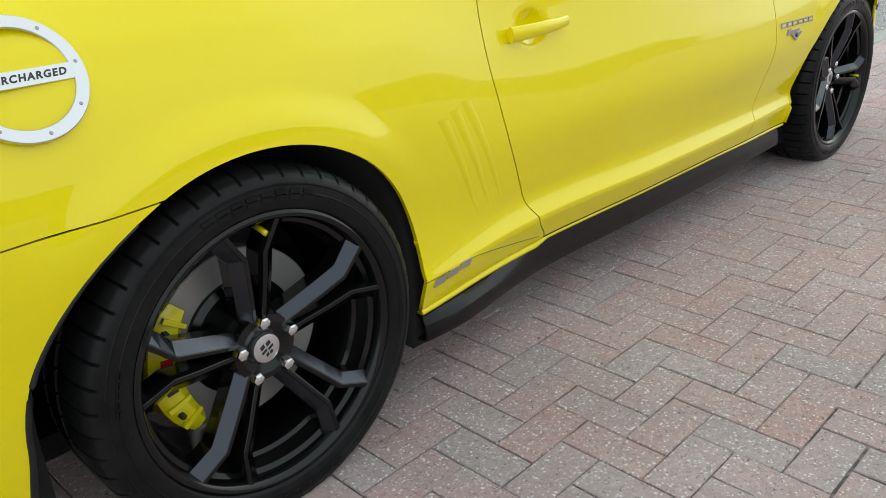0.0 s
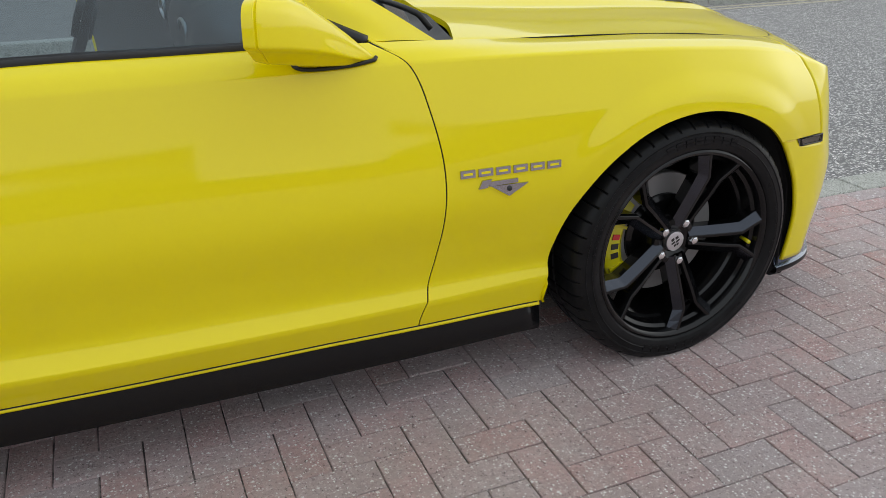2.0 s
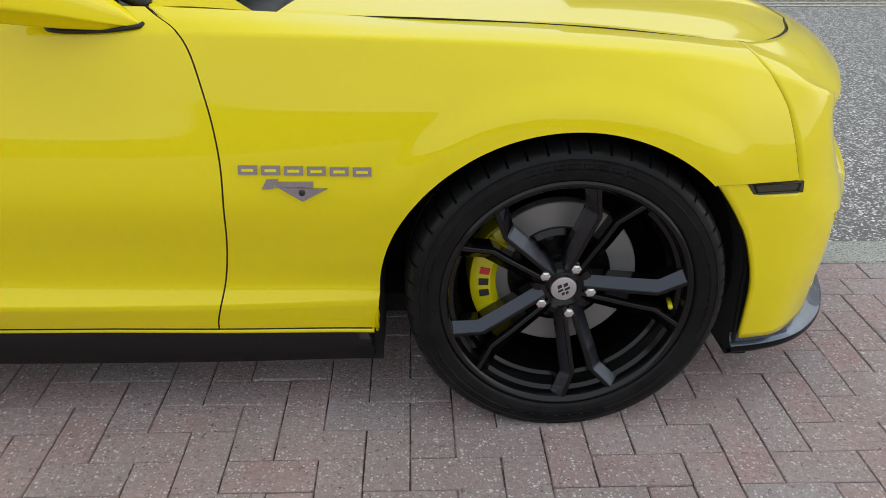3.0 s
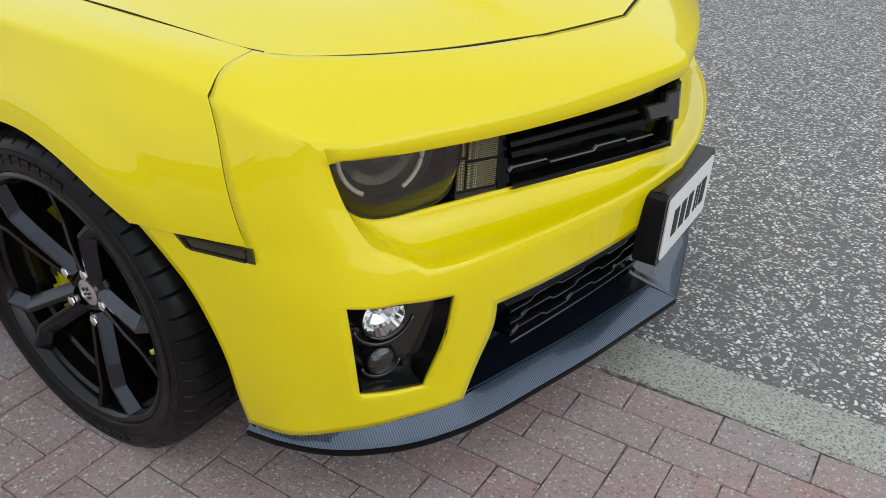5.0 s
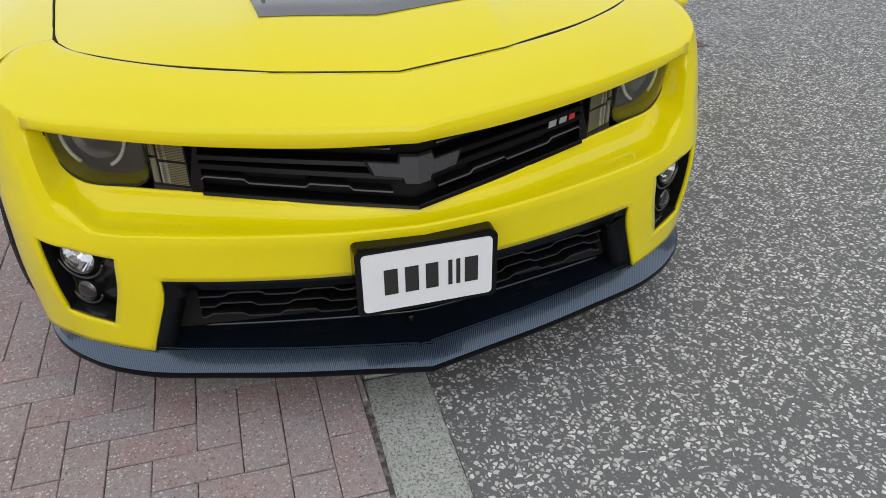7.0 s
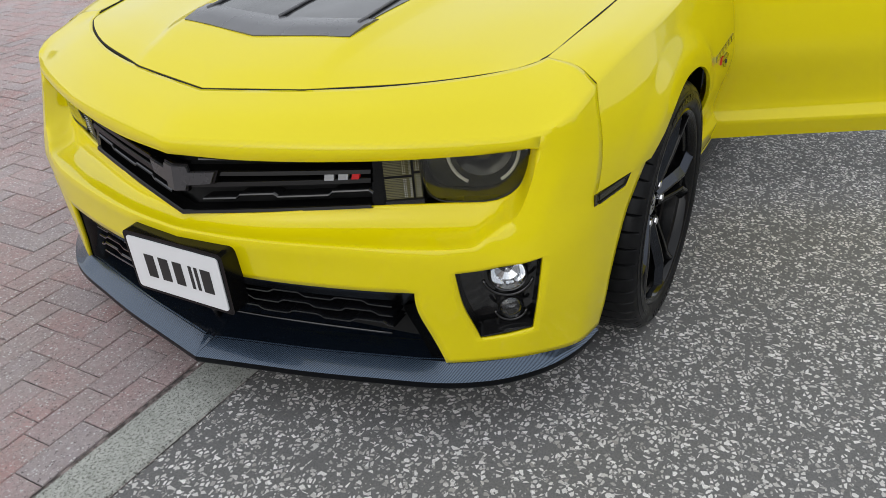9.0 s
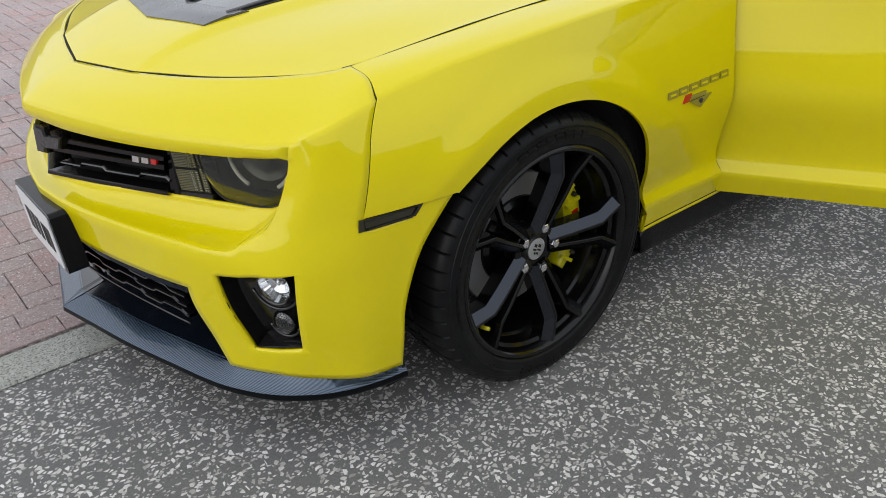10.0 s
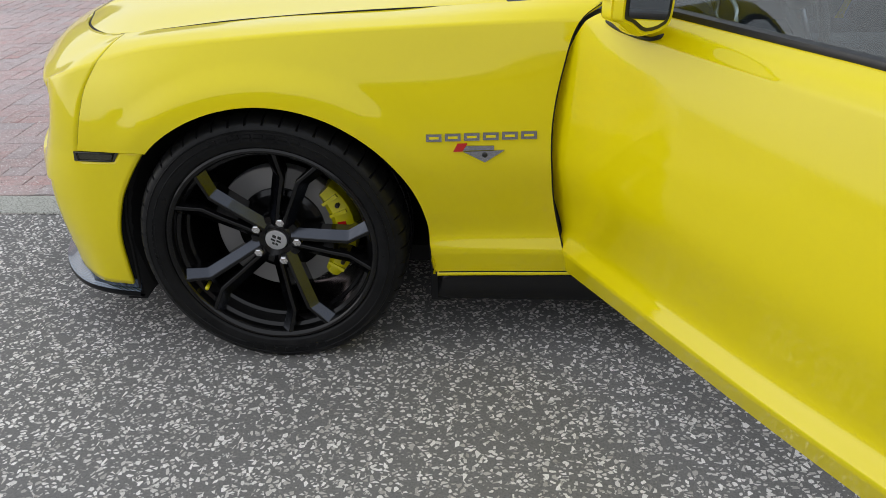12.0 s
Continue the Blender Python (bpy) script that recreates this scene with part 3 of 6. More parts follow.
for row in corner:  # the edge lies flush with the wing
    for k, p in enumerate(row):
        z = max(row[-1][2], 0.603)
        fade = min(1.0, max(0.0, (row[-1][2] - 0.5637) / 0.039))
        want = np.array([fender_front(z) + WING_GAP, side_y(fender_front(z), z)])
        if k == 0:
            shift = (want - row[-1][:2]) * fade
        p[:2] += shift * (k / 12) ** 2
patches.append(corner)
seam = [p for p in fender_grid[-1] if p[2] > 0.803]
seam = [seam[0], min(seam, key=lambda p: abs(p[1] - 0.782)), seam[-1]]
SEAM = [(p[0] + 2 * WING_GAP, p[1], p[2]) for p in seam]
A0 = ((0.723, 0, 0.797), (0.685, 0.20, 0.806), (0.613, 0.42, 0.817), (0.520, 0.585, 0.828), (0.448, 0.668, 0.8355), (0.402, 0.700, 0.8395), SEAM[2])
A1 = ((0.800, 0, 0.768), (0.762, 0.20, 0.774), (0.685, 0.43, 0.784), (0.588, 0.620, 0.792), (0.505, 0.735, 0.798), (0.445, 0.772, 0.814), SEAM[1])
A2 = tuple((*FASCIA[0.745][i], 0.728 if i == 0 else 0.733 if i < 3 else 0.740) for i in range(4)) + tuple(tuple(corner[0, k]) for k in (0, 6, 12))
A3 = ((0.861, 0, 0.690), (0.818, 0.20, 0.689), (0.737, 0.445, 0.695), (0.648, 0.65, 0.706), (0.574, 0.783, 0.716))
nose = loft((A0, A1, A2), 6, 8)
nose[-1, 24:] = corner[0]
brow_a, brow_b = nose[-1, :25], curve(A3, 6)
brow_b[-1] = corner[3, 0]
inboard = np.clip((np.arange(len(brow_b)) - len(brow_b) + 6) / 5.0, 0, 1)[:, None] ** 1.5  # the underside runs in to the lamp's outer corner
tuck = brow_b - np.array([[0.035, 0.006, -0.004]]) - inboard * np.array([[0.002, 0.027, 0.006]])
brow = np.stack([brow_a + (brow_b - brow_a) * s + np.array([0.006, 0, 0]) * math.sin(s * 3.14) for s in np.linspace(0, 1, 6)])
for i, s in enumerate(np.linspace(0, 3, 6)):
    k = min(int(s), 2)
    brow[i, -1] = corner[k, 0] + (corner[k + 1, 0] - corner[k, 0]) * (s - k)
brow_under = np.stack([brow_b + (tuck - brow_b) * s for s in (0, 0.15, 0.5, 1)])
# the funnel from the crease back to lamps and grille
back_line = [(0.846, 0, 0.534), (0.800, 0.20, 0.552), (0.712, 0.42, 0.572), (0.640, 0.58, 0.577), (0.583, 0.69, 0.582), (0.556, 0.728, 0.612), (0.546, 0.742, 0.655), (0.542, 0.748, 0.712)]
stops = np.concatenate([np.linspace(0, SI0, 25), np.linspace(SI0, FB[0], 7)[1:], np.linspace(FB[0], 4, 17)[1:]])
side_rim = corner[3:24, 0][::-1]
ra = np.array([skin(s, CREASE) for s in stops] + list(side_rim))
along = np.concatenate([stops, 4 + 3 * (side_rim[:, 2] - CREASE) / 0.201])
rb = curve(back_line, 8)
rb = np.column_stack([np.interp(along, np.linspace(0, 7, len(rb)), rb[:, k]) for k in range(3)])
profile = curve([(0, 0), (0.28, 0.02), (0.55, 0.09), (0.80, 0.30), (0.94, 0.66), (1, 1)], 3)  # how far back and how far up
ledge_share = np.clip((5.4 - along[:, None]) / 2.2, 0.0, 1.0)
ledge_share = ledge_share ** 2 * (3 - 2 * ledge_share)
funnel = np.stack([ra + (rb - ra) * (np.array([b, b, u]) * ledge_share + (b + u) / 2 * (1 - ledge_share)) for b, u in profile])
bumper_half = joined(*[faces_of(g) for g in patches + [nose, brow]], faces_of(brow_under, np.array([0.8, 0, 1.2])), faces_of(funnel, np.array([0.55, 0.3, 0.3])))
bumper_half = ([(x, y + flare(x, z), z) for x, y, z in bumper_half[0]], bumper_half[1])
bumper = part("front_bumper", joined(bumper_half, mirrored(bumper_half)), YELLOW, car, thick=0.010, angle=66)

soft = bmesh.new()
soft.from_mesh(bumper.data)
for middle, radius, turns in ((corner[3, 0], 0.034, 8), (skin(4, CREASE), 0.050, 6)):
    near = [v for v in soft.verts if not v.is_boundary and (v.co - Vector((middle[0], math.copysign(middle[1], v.co.y), middle[2]))).length < radius]
    for _ in range(turns):
        bmesh.ops.smooth_vert(soft, verts=near, factor=0.5, use_axis_x=True, use_axis_y=True, use_axis_z=True)
lip_verts = [v for v in soft.verts if not v.is_boundary and abs(v.co.z - CREASE) < 0.012 and abs(v.co.y) < 0.76 and v.co.x > 0.6]
for _ in range(3):
    bmesh.ops.smooth_vert(soft, verts=lip_verts, factor=0.5, use_axis_x=True, use_axis_y=False, use_axis_z=True)
soft.to_mesh(bumper.data)
soft.free()

# bonnet
HOOD = (
    ((0.718, 0, 0.799), (0.668, 0.25, 0.810), (0.648, 0.30, 0.812), (0.564, 0.50, 0.823), (0.449, 0.662, 0.8345), (0.385, 0.703, 0.8395)),
    ((0.640, 0, 0.832), (0.600, 0.25, 0.842), (0.585, 0.30, 0.838), (0.490, 0.51, 0.842), (0.390, 0.675, 0.842), (0.335, 0.714, 0.8445)),
    ((0.500, 0, 0.872), (0.480, 0.26, 0.878), (0.465, 0.32, 0.866), (0.380, 0.53, 0.860), (0.290, 0.688, 0.853), (0.250, 0.722, 0.855)),
    ((0.200, 0, 0.905), (0.200, 0.27, 0.908), (0.190, 0.34, 0.892), (0.150, 0.54, 0.884), (0.070, 0.700, 0.876), (0.050, 0.738, 0.877)),
    ((-0.20, 0, 0.934), (-0.20, 0.29, 0.934), (-0.21, 0.36, 0.917), (-0.24, 0.56, 0.906), (-0.27, 0.715, 0.898), (-0.28, 0.748, 0.896)),
    ((-0.58, 0, 0.952), (-0.57, 0.30, 0.951), (-0.565, 0.38, 0.940), (-0.56, 0.58, 0.928), (-0.600, 0.725, 0.913), (-0.615, 0.757, 0.906)),
)
hood_grid = loft(HOOD, 8, 8)
hv = faces_of(hood_grid)
part("bonnet", joined(hv, mirrored(hv)), YELLOW, car, thick=0.015)


def hood_z(x, y):
    d = np.hypot(hood_grid[..., 0] - x, hood_grid[..., 1] - abs(y))
    near = np.argsort(d.ravel())[:4]
    w = 1 / (d.ravel()[near] + 1e-4)
    return float((hood_grid[..., 2].ravel()[near] * w).sum() / w.sum())


# dark shut lines, set a little under the skin
def shut_line(name, pts, r=0.0028, sink=(0, 0, 0)):
    pts = np.array(pts) + np.array(sink)
    v = tube(pts, r, 6)
    part(name, v, INNER, car, "dark shut line")
    part(name, mirrored(v), INNER, car, "dark shut line")


hood_front = [(p[0] + 0.0025, p[1], p[2] - 0.0035) for p in hood_grid[0]]
shut_line("bonnet_seam", hood_front, 0.0032)
shut_line("bonnet_seam", [(p[0], p[1] + 0.0038, p[2] + 0.0008) for p in hood_grid[:, -1]], 0.0026)
shut_line("wing_seam", [(p[0] + WING_GAP, p[1] - 0.0026, p[2] - 0.0014) for p in fender_grid[-1] if p[2] > 0.60], 0.0015)
shut_line("door_seam", [(p[0] - GAP, p[1] - 0.0040, p[2]) for p in fender_grid[0]], 0.0024)
shut_line("door_seam", [(p[0] + GAP, p[1] - 0.0040, p[2]) for p in quarter_grid[-1]], 0.0024)

# black liners inside the wheel arches
for cx, side in ((-0.008, 1), (-0.008, -1), (REAR_X + 0.01, 1), (REAR_X + 0.01, -1)):
    rows = []
    for y, r, foot in ((0.875, 0.418, 0.165), (0.80, 0.412, 0.14), (0.56, 0.405, 0.10)):
        low = [(cx - r - 0.012, side * y, foot)]
        arc = [(cx + r * math.cos(a), side * y, 0.34 + r * math.sin(a)) for a in np.linspace(math.pi * 1.02, -0.02 * math.pi, 30)]
        rows.append(low + arc + [(cx + r + (0.004 if cx > -1 else 0.010), side * y, foot)])
    part("arch_liner", faces_of(np.array(rows), None), INNER, car, "black wheel arch liner", thick=0.006)

# ---- wheels ----
TYRE_PROFILE = [(0.262, -0.255), (0.285, -0.272), (0.310, -0.276), (0.326, -0.266), (0.336, -0.245), (0.341, -0.21), (0.344, -0.17), (0.339, -0.168), (0.339, -0.160), (0.344, -0.158),
                (0.344, -0.12), (0.339, -0.118), (0.339, -0.110), (0.344, -0.108), (0.3435, -0.07), (0.3425, -0.045), (0.340, -0.028), (0.335, -0.014), (0.327, -0.004), (0.3185, 0.000), (0.3175, 0.0022), (0.3160, 0.0022), (0.3150, 0.0010), (0.3030, 0.0035), (0.3020, 0.0052), (0.3006, 0.0052), (0.2995, 0.0040), (0.292, 0.004), (0.290, 0.0025), (0.282, 0.002), (0.2775, -0.002), (0.2745, -0.008), (0.268, -0.018)]


def tread(i, j):
    """Sipes across the tread and grooves round it."""
    deep = 0.0
    if TYRE_PROFILE[i][0] > 0.330 and j % 13 == 0:
        deep = 0.007
    return deep


def tyre_shape(grow):
    """The tyre, flattened a little where it stands."""
    prof = [(0.268 + (r - 0.268) * (1 + grow / 0.076), y) for r, y in TYRE_PROFILE]
    v, f = lathe(prof, 650, tread)
    return [(x, y, max(z, -0.340)) for x, y, z in v], f


def spoke(sign, facet=False):
    """One of a pair of spokes, along +x from the hub to the rim, bending away from its twin."""
    pts = [(0.042, 0.017, -0.048, 0.033), (0.10, 0.0215, -0.034, 0.034), (0.15, 0.026, -0.022, 0.035), (0.196, 0.0295, -0.0135, 0.036), (0.201, 0.031, -0.013, 0.037), (0.230, 0.049, -0.010, 0.040), (0.256, 0.065, -0.007, 0.044), (0.268, 0.072, -0.009, 0.048)]
    g = []
    for x, z, y, w in pts:
        a = w * 0.46
        ring = [(y - 0.060, -a * 0.7), (y - 0.014, -a), (y - 0.002, -a * 0.86), (y - 0.001, -a * 0.78), (y, -a * 0.34), (y - 0.001, -a * 0.26), (y - 0.0195, a), (y - 0.060, a * 0.75), (y - 0.060, -a * 0.7)]
        g.append([(x, yy, sign * (z + dz)) for yy, dz in ring])
    g = np.array(g)
    if facet:
        g = g[:, 5:7]
    vf = faces_of(g, None)
    if facet:
        vf = ([(x, y + 0.0008, z + sign * 0.0008) for x, y, z in vf[0]], vf[1])
    return (vf[0], [f[::-1] for f in vf[1]]) if sign > 0 else vf


def turned(vf, degrees):
    c, s = math.cos(radians(degrees)), math.sin(radians(degrees))
    return [(x * c - z * s, y, x * s + z * c) for x, y, z in vf[0]], vf[1]


def nut(r=0.0125):
    """A domed six-sided wheel nut, facing +y."""
    g = []
    for q, y in ((1.0, 0), (1.0, 0.012), (0.85, 0.017), (0.5, 0.0195), (0.0, 0.0205)):
        g.append([(q * r * math.cos(a), y, q * r * math.sin(a)) for a in np.linspace(0, 2 * math.pi, 7)])
    return faces_of(np.array(g), None)


def build_wheel(parent, spin, caliper_side, valve_angle, grow, lift=0.0):
    """A wheel whose face looks to +y, turned about its axle by spin degrees."""
    wheel = new("wheel")
    wheel.parent = parent
    tagged(wheel, "black twin-spoke alloy wheel with a low-profile tyre")
    part("tyre", tyre_shape(grow), RUBBER, wheel, "black rubber tyre with fine cross grooves", angle=35)
    for a0, a1, n, r0, r1 in ((68, 112, 8, 0.297, 0.315), (160, 176, 5, 0.300, 0.310), (248, 292, 8, 0.297, 0.315), (-14, 18, 10, 0.300, 0.308)):
        for i in range(n):
            b0 = radians(a0 + (a1 - a0) * i / n)
            b1 = b0 + radians((a1 - a0) / n * 0.72)
            marks = prism([(q * math.cos(b), 0.0052, q * math.sin(b)) for q, b in ((r0, b0), (r1, b0), (r1, b1), (r0, b1))], (0, -0.006, 0))
            part("sidewall_bar", marks, RUBBER, wheel, "raised plain bar on the tyre wall", smooth=False)
    barrel = lathe([(0.270, -0.016), (0.2765, -0.010), (0.2765, -0.004), (0.271, -0.001), (0.265, -0.003), (0.259, -0.010), (0.256, -0.030), (0.247, -0.036), (0.243, -0.070), (0.236, -0.076), (0.232, -0.12), (0.226, -0.19), (0.238, -0.24), (0.262, -0.25)], 96)
    part("rim", barrel, RIM, wheel, angle=40)
    for k in range(5):
        for sign in (1, -1):
            part("spoke", turned(spoke(sign), spin + 72 * k), RIM, wheel, smooth=False)
            part("spoke_facet", turned(spoke(sign, True), spin + 72 * k), FACET, wheel, "dark polished bevel", smooth=False)
    hubv = lathe([(0.0, -0.062 + lift), (0.030, -0.062 + lift), (0.034, -0.064 + lift), (0.052, -0.056 + lift), (0.066, -0.060 + lift), (0.072, -0.070), (0.072, -0.12), (0.0, -0.12)], 48)
    part("hub", hubv, RIM, wheel, angle=35)
    cap = lathe([(0.0, -0.0525 + lift), (0.024, -0.0525 + lift), (0.0285, -0.054 + lift), (0.0300, -0.062 + lift)], 40)
    part("centre_cap", cap, STEEL, wheel, "silver centre cap with a dark emblem", angle=40)
    mark = []
    for a, b, c, d in ((-0.012, 0.004, -0.002, 0.014), (0.002, 0.004, 0.012, 0.014), (-0.014, -0.005, -0.0015, 0.002), (0.0015, -0.005, 0.014, 0.002), (-0.008, -0.015, -0.001, -0.007), (0.001, -0.015, 0.008, -0.007)):
        mark.append(prism([(a, -0.0518 + lift, b), (c, -0.0518 + lift, b + 0.002), (c, -0.0518 + lift, d), (a, -0.0518 + lift, d - 0.002)], (0, -0.002, 0)))
    part("emblem", turned(joined(*mark), 20), DARKMARK, wheel, smooth=False)
    for k in range(5):
        a = radians(spin + 72 * k)
        m = pose(0.0585 * math.cos(a), -0.058 + lift, 0.0585 * math.sin(a))
        part("wheel_nut", nut(0.0135), CHROME, wheel, "chrome wheel nut", m=m, angle=30)
    a = radians(valve_angle)
    part("valve", tube([(0.240 * math.cos(a), -0.055, 0.240 * math.sin(a)), (0.238 * math.cos(a), -0.035, 0.238 * math.sin(a)), (0.234 * math.cos(a), -0.016, 0.234 * math.sin(a))], 0.0055, 10), CALIPER, wheel, "yellow-green valve cap")
    disc = lathe([(0.075, -0.128), (0.176, -0.128), (0.178, -0.130), (0.178, -0.158), (0.075, -0.158)], 72)
    part("brake_disc", disc, DISC, wheel, "grey iron brake disc", angle=30)
    bell = lathe([(0.0, -0.115), (0.105, -0.112), (0.118, -0.120), (0.120, -0.14)], 48)
    part("disc_bell", bell, RIM, wheel, angle=30)
    # caliper: a curved block over the disc's edge
    g = []
    c0 = 0 if caliper_side > 0 else 180
    for t in np.linspace(-43, 43, 13):
        e = 1 - (abs(t) / 43) ** 4 * 0.35
        a = radians(c0 + t)
        row = []
        for r, y in ((0.146, -0.120), (0.148, -0.100), (0.162, -0.088), (0.188, -0.090), (0.206, -0.100), (0.211, -0.180), (0.146, -0.180), (0.146, -0.120)):
            rr = 0.178 + (r - 0.178) * e
            row.append((rr * math.cos(a), y, rr * math.sin(a)))
        g.append(row)
    cv, cf = faces_of(np.array(g), None)
    cf += [list(range(7)), [12 * 8 + i for i in range(7)][::-1]]
    caliper = part("brake_caliper", (cv, cf), CALIPER, wheel, "bright yellow brake caliper with red and black marks", angle=40)
    for k, (t, m) in enumerate(((-9, DARKMARK), (0, DARKMARK), (9, RED))):
        a = radians(c0 + t * caliper_side)
        p = np.array((0.176 * math.cos(a), -0.0865, 0.176 * math.sin(a)))
        rad, tan = np.array((math.cos(a), 0, math.sin(a))), np.array((-math.sin(a), 0, math.cos(a)))
        o = [p + rad * i + tan * q for i, q in ((-0.011, -0.009), (0.011, -0.009), (0.011, 0.007), (-0.011, 0.007))]
        part("caliper_mark", prism(o, (0, -0.004, 0)), m, wheel, "red bar" if m is RED else "dark bar", smooth=False)
    # ribs across the caliper's face, with a bolt head at each end
    for t in (-34, -20, 20, 34):
        a = radians(c0 + t)
        rad, tan = np.array((math.cos(a), 0, math.sin(a))), np.array((-math.sin(a), 0, math.cos(a)))
        p = rad * 0.178 + np.array((0, -0.0845, 0))
        o = [p + rad * i + tan * q for i, q in ((-0.026, -0.004), (0.022, -0.005), (0.022, 0.005), (-0.026, 0.004))]
        part("caliper_rib", prism(o, (0, -0.008, 0)), CALIPER, caliper, smooth=False)
    for t in (-27, 27):
        a = radians(c0 + t)
        part("caliper_bolt", nut(0.007), DARKMARK, caliper, "dark bolt head", m=pose(0.186 * math.cos(a), -0.097, 0.186 * math.sin(a)), angle=30)
    return wheel


wheels = []
for x, y, spin, flip, cal, valve in ((0.0, 0.948, 38, False, -1, -33), (0.0, 0.948, -4, True, -1, -7), (REAR_X, 0.972, 18.6, False, -1, 85), (REAR_X, 0.972, 20.5, True, -1, 85)):
    w = build_wheel(car, spin, cal, valve, 0.010 if x == 0 else 0.011, 0.0 if x == 0 else 0.014)
    w.matrix_basis = pose(x, -y if flip else y, 0.338, 0, 0, 0)
    if flip:
        w.scale = (1, -1, 1)
    wheels.append(w)
# dark wheel housings and underbody
for x, r, y, lip in ((0.0, 0.405, 0.89, 0.050), (REAR_X, 0.405, 0.92, 0.045)):
    for sgn in (1, -1):
        legs = lambda q: [(q, -0.20)] + [(q * math.cos(a), q * math.sin(a)) for a in np.linspace(0, math.pi, 40)] + [(-q, -0.20)]
        g = np.array([[(x + p, sgn * w, 0.338 + h) for p, h in legs(q)] for q, w in ((0.02, 0.50), (r, 0.50), (r, y - 0.028), (r + lip, y - 0.028))])
        part("wheel_housing", faces_of(g, None), INNER, car, "dark plastic wheel housing", thick=0.004)

# ---- doors, mirrors, glass ----
HINGE = (-0.765, 0.892)
OPEN = pose(*HINGE, 0, 0, 0, -61.5) @ pose(-HINGE[0], -HINGE[1], 0)


def belt(x):
    line = side_line(x)
    return line[-1]


def window_pane(x0, x1, n=14):
    """A curved pane above the belt between x0 (front) and x1 (back), on the left."""
    g = []
    for t in np.linspace(0, 1, n):
        row = []
        for s in np.linspace(0, 1, 8):
            lean = 0.60 if x0 > -1.5 else 0.0
            x = x0 + (x1 - x0) * t - s * lean * (1 - t) 
            y0, z0 = belt(max(x0 + (x1 - x0) * t, -2.4))
            row.append((x, y0 - 0.012 - 0.17 * s - 0.02 * s * s, z0 + 0.012 + (1.275 - z0) * s))
        g.append(row)
    return faces_of(np.array(g))


def belt_strip(x0, x1, n=20):
    g = []
    for x in np.linspace(x0, x1, n):
        y, z = belt(x)
        g.append([(x, y + 0.001, z - 0.003), (x, y + 0.003, z + 0.003), (x, y, z + 0.011), (x, y - 0.008, z + 0.015), (x, y - 0.02, z + 0.013), (x, y - 0.022, z - 0.02)])
    return faces_of(np.array(g))


def mirror_shape():
    """The housing of the left mirror, a wedge that grows from a point on the door to a broad rear face."""
    secs = [(-0.846, 0.852, 0.866, 0.899, 0.902, 0.910), (-0.872, 0.846, 0.880, 0.897, 0.908, 0.934), (-0.91, 0.845, 0.915, 0.900, 0.922, 0.966), (-0.96, 0.850, 0.962, 0.908, 0.942, 1.004),
            (-1.02, 0.858, 1.010, 0.918, 0.960, 1.040), (-1.08, 0.868, 1.045, 0.927, 0.972, 1.060), (-1.138, 0.880, 1.070, 0.936, 0.982, 1.068), (-1.141, 0.883, 1.067, 0.939, 0.983, 1.065), (-1.144, 0.880, 1.070, 0.936, 0.982, 1.068), (-1.166, 0.892, 1.064, 0.944, 0.984, 1.062)]
    g = []
    for x, yi, yo, zb, zc, zt in secs:
        w = yo - yi
        row = [(x, yi, zb + 0.2 * (zt - zb)), (x, yi + 0.1 * w, zb), (x, yi + 0.55 * w, zb), (x, yo - 0.16 * w, zc - 0.3 * (zc - zb)), (x, yo - 0.01 * w, zc), (x, yo, zc + 0.12 * (zt - zc)), (x, yo - 0.03 * w, zt - 0.32 * (zt - zc)),
               (x, yo - 0.12 * w, zt - 0.08 * (zt - zc)), (x, yo - 0.30 * w, zt), (x, yi + 0.2 * w, zt), (x, yi, zt - 0.25 * (zt - zb)), (x, yi, zb + 0.2 * (zt - zb))]
        k = min(1.0, max(0.0, (-1.0 - x) / 0.13))
        row = curve(row[:-1], 3, True)
        row = np.vstack([row, row[:1]])
        g.append([(x + 0.42 * (1.07 - y) * k + 0.012 * k, y, z) for x, y, z in row])
    v, f = faces_of(np.array(g), np.array((-1.0, 0.93, 0.97)))
    n = len(v)
    m = len(g[0])
    f.append([n - m + i for i in range(m - 1)])
    return v, f, np.array(g[-1][:-1])


def handle_shapes():
    """The pull handle, on the left."""
    hx0, hx1, hz = -2.075, -1.855, HANDLE_Z - 0.003
    g = []
    for t in np.linspace(0, 1, 13):
        x = hx0 + (hx1 - hx0) * t
        y = side_y(x, hz) + 0.004 + 0.026 * math.sin(math.pi * min(max(t, 0.03), 0.97)) ** 0.35
        h = 0.0185 - 0.005 * t
        z = hz + 0.006 * t
        g.append([(x, y + dy, z + dz) for dy, dz in ((0, h), (0.006, h * 0.8), (0.009, 0), (0.006, -h * 0.8), (0, -h), (-0.010, -h * 0.7), (-0.010, h * 0.7), (0, h))])
    v, f = faces_of(np.array(g), np.array((-1.97, 0.90, hz)))
    f += [list(range(7)), [12 * 8 + i for i in range(7)]]
    return v, f


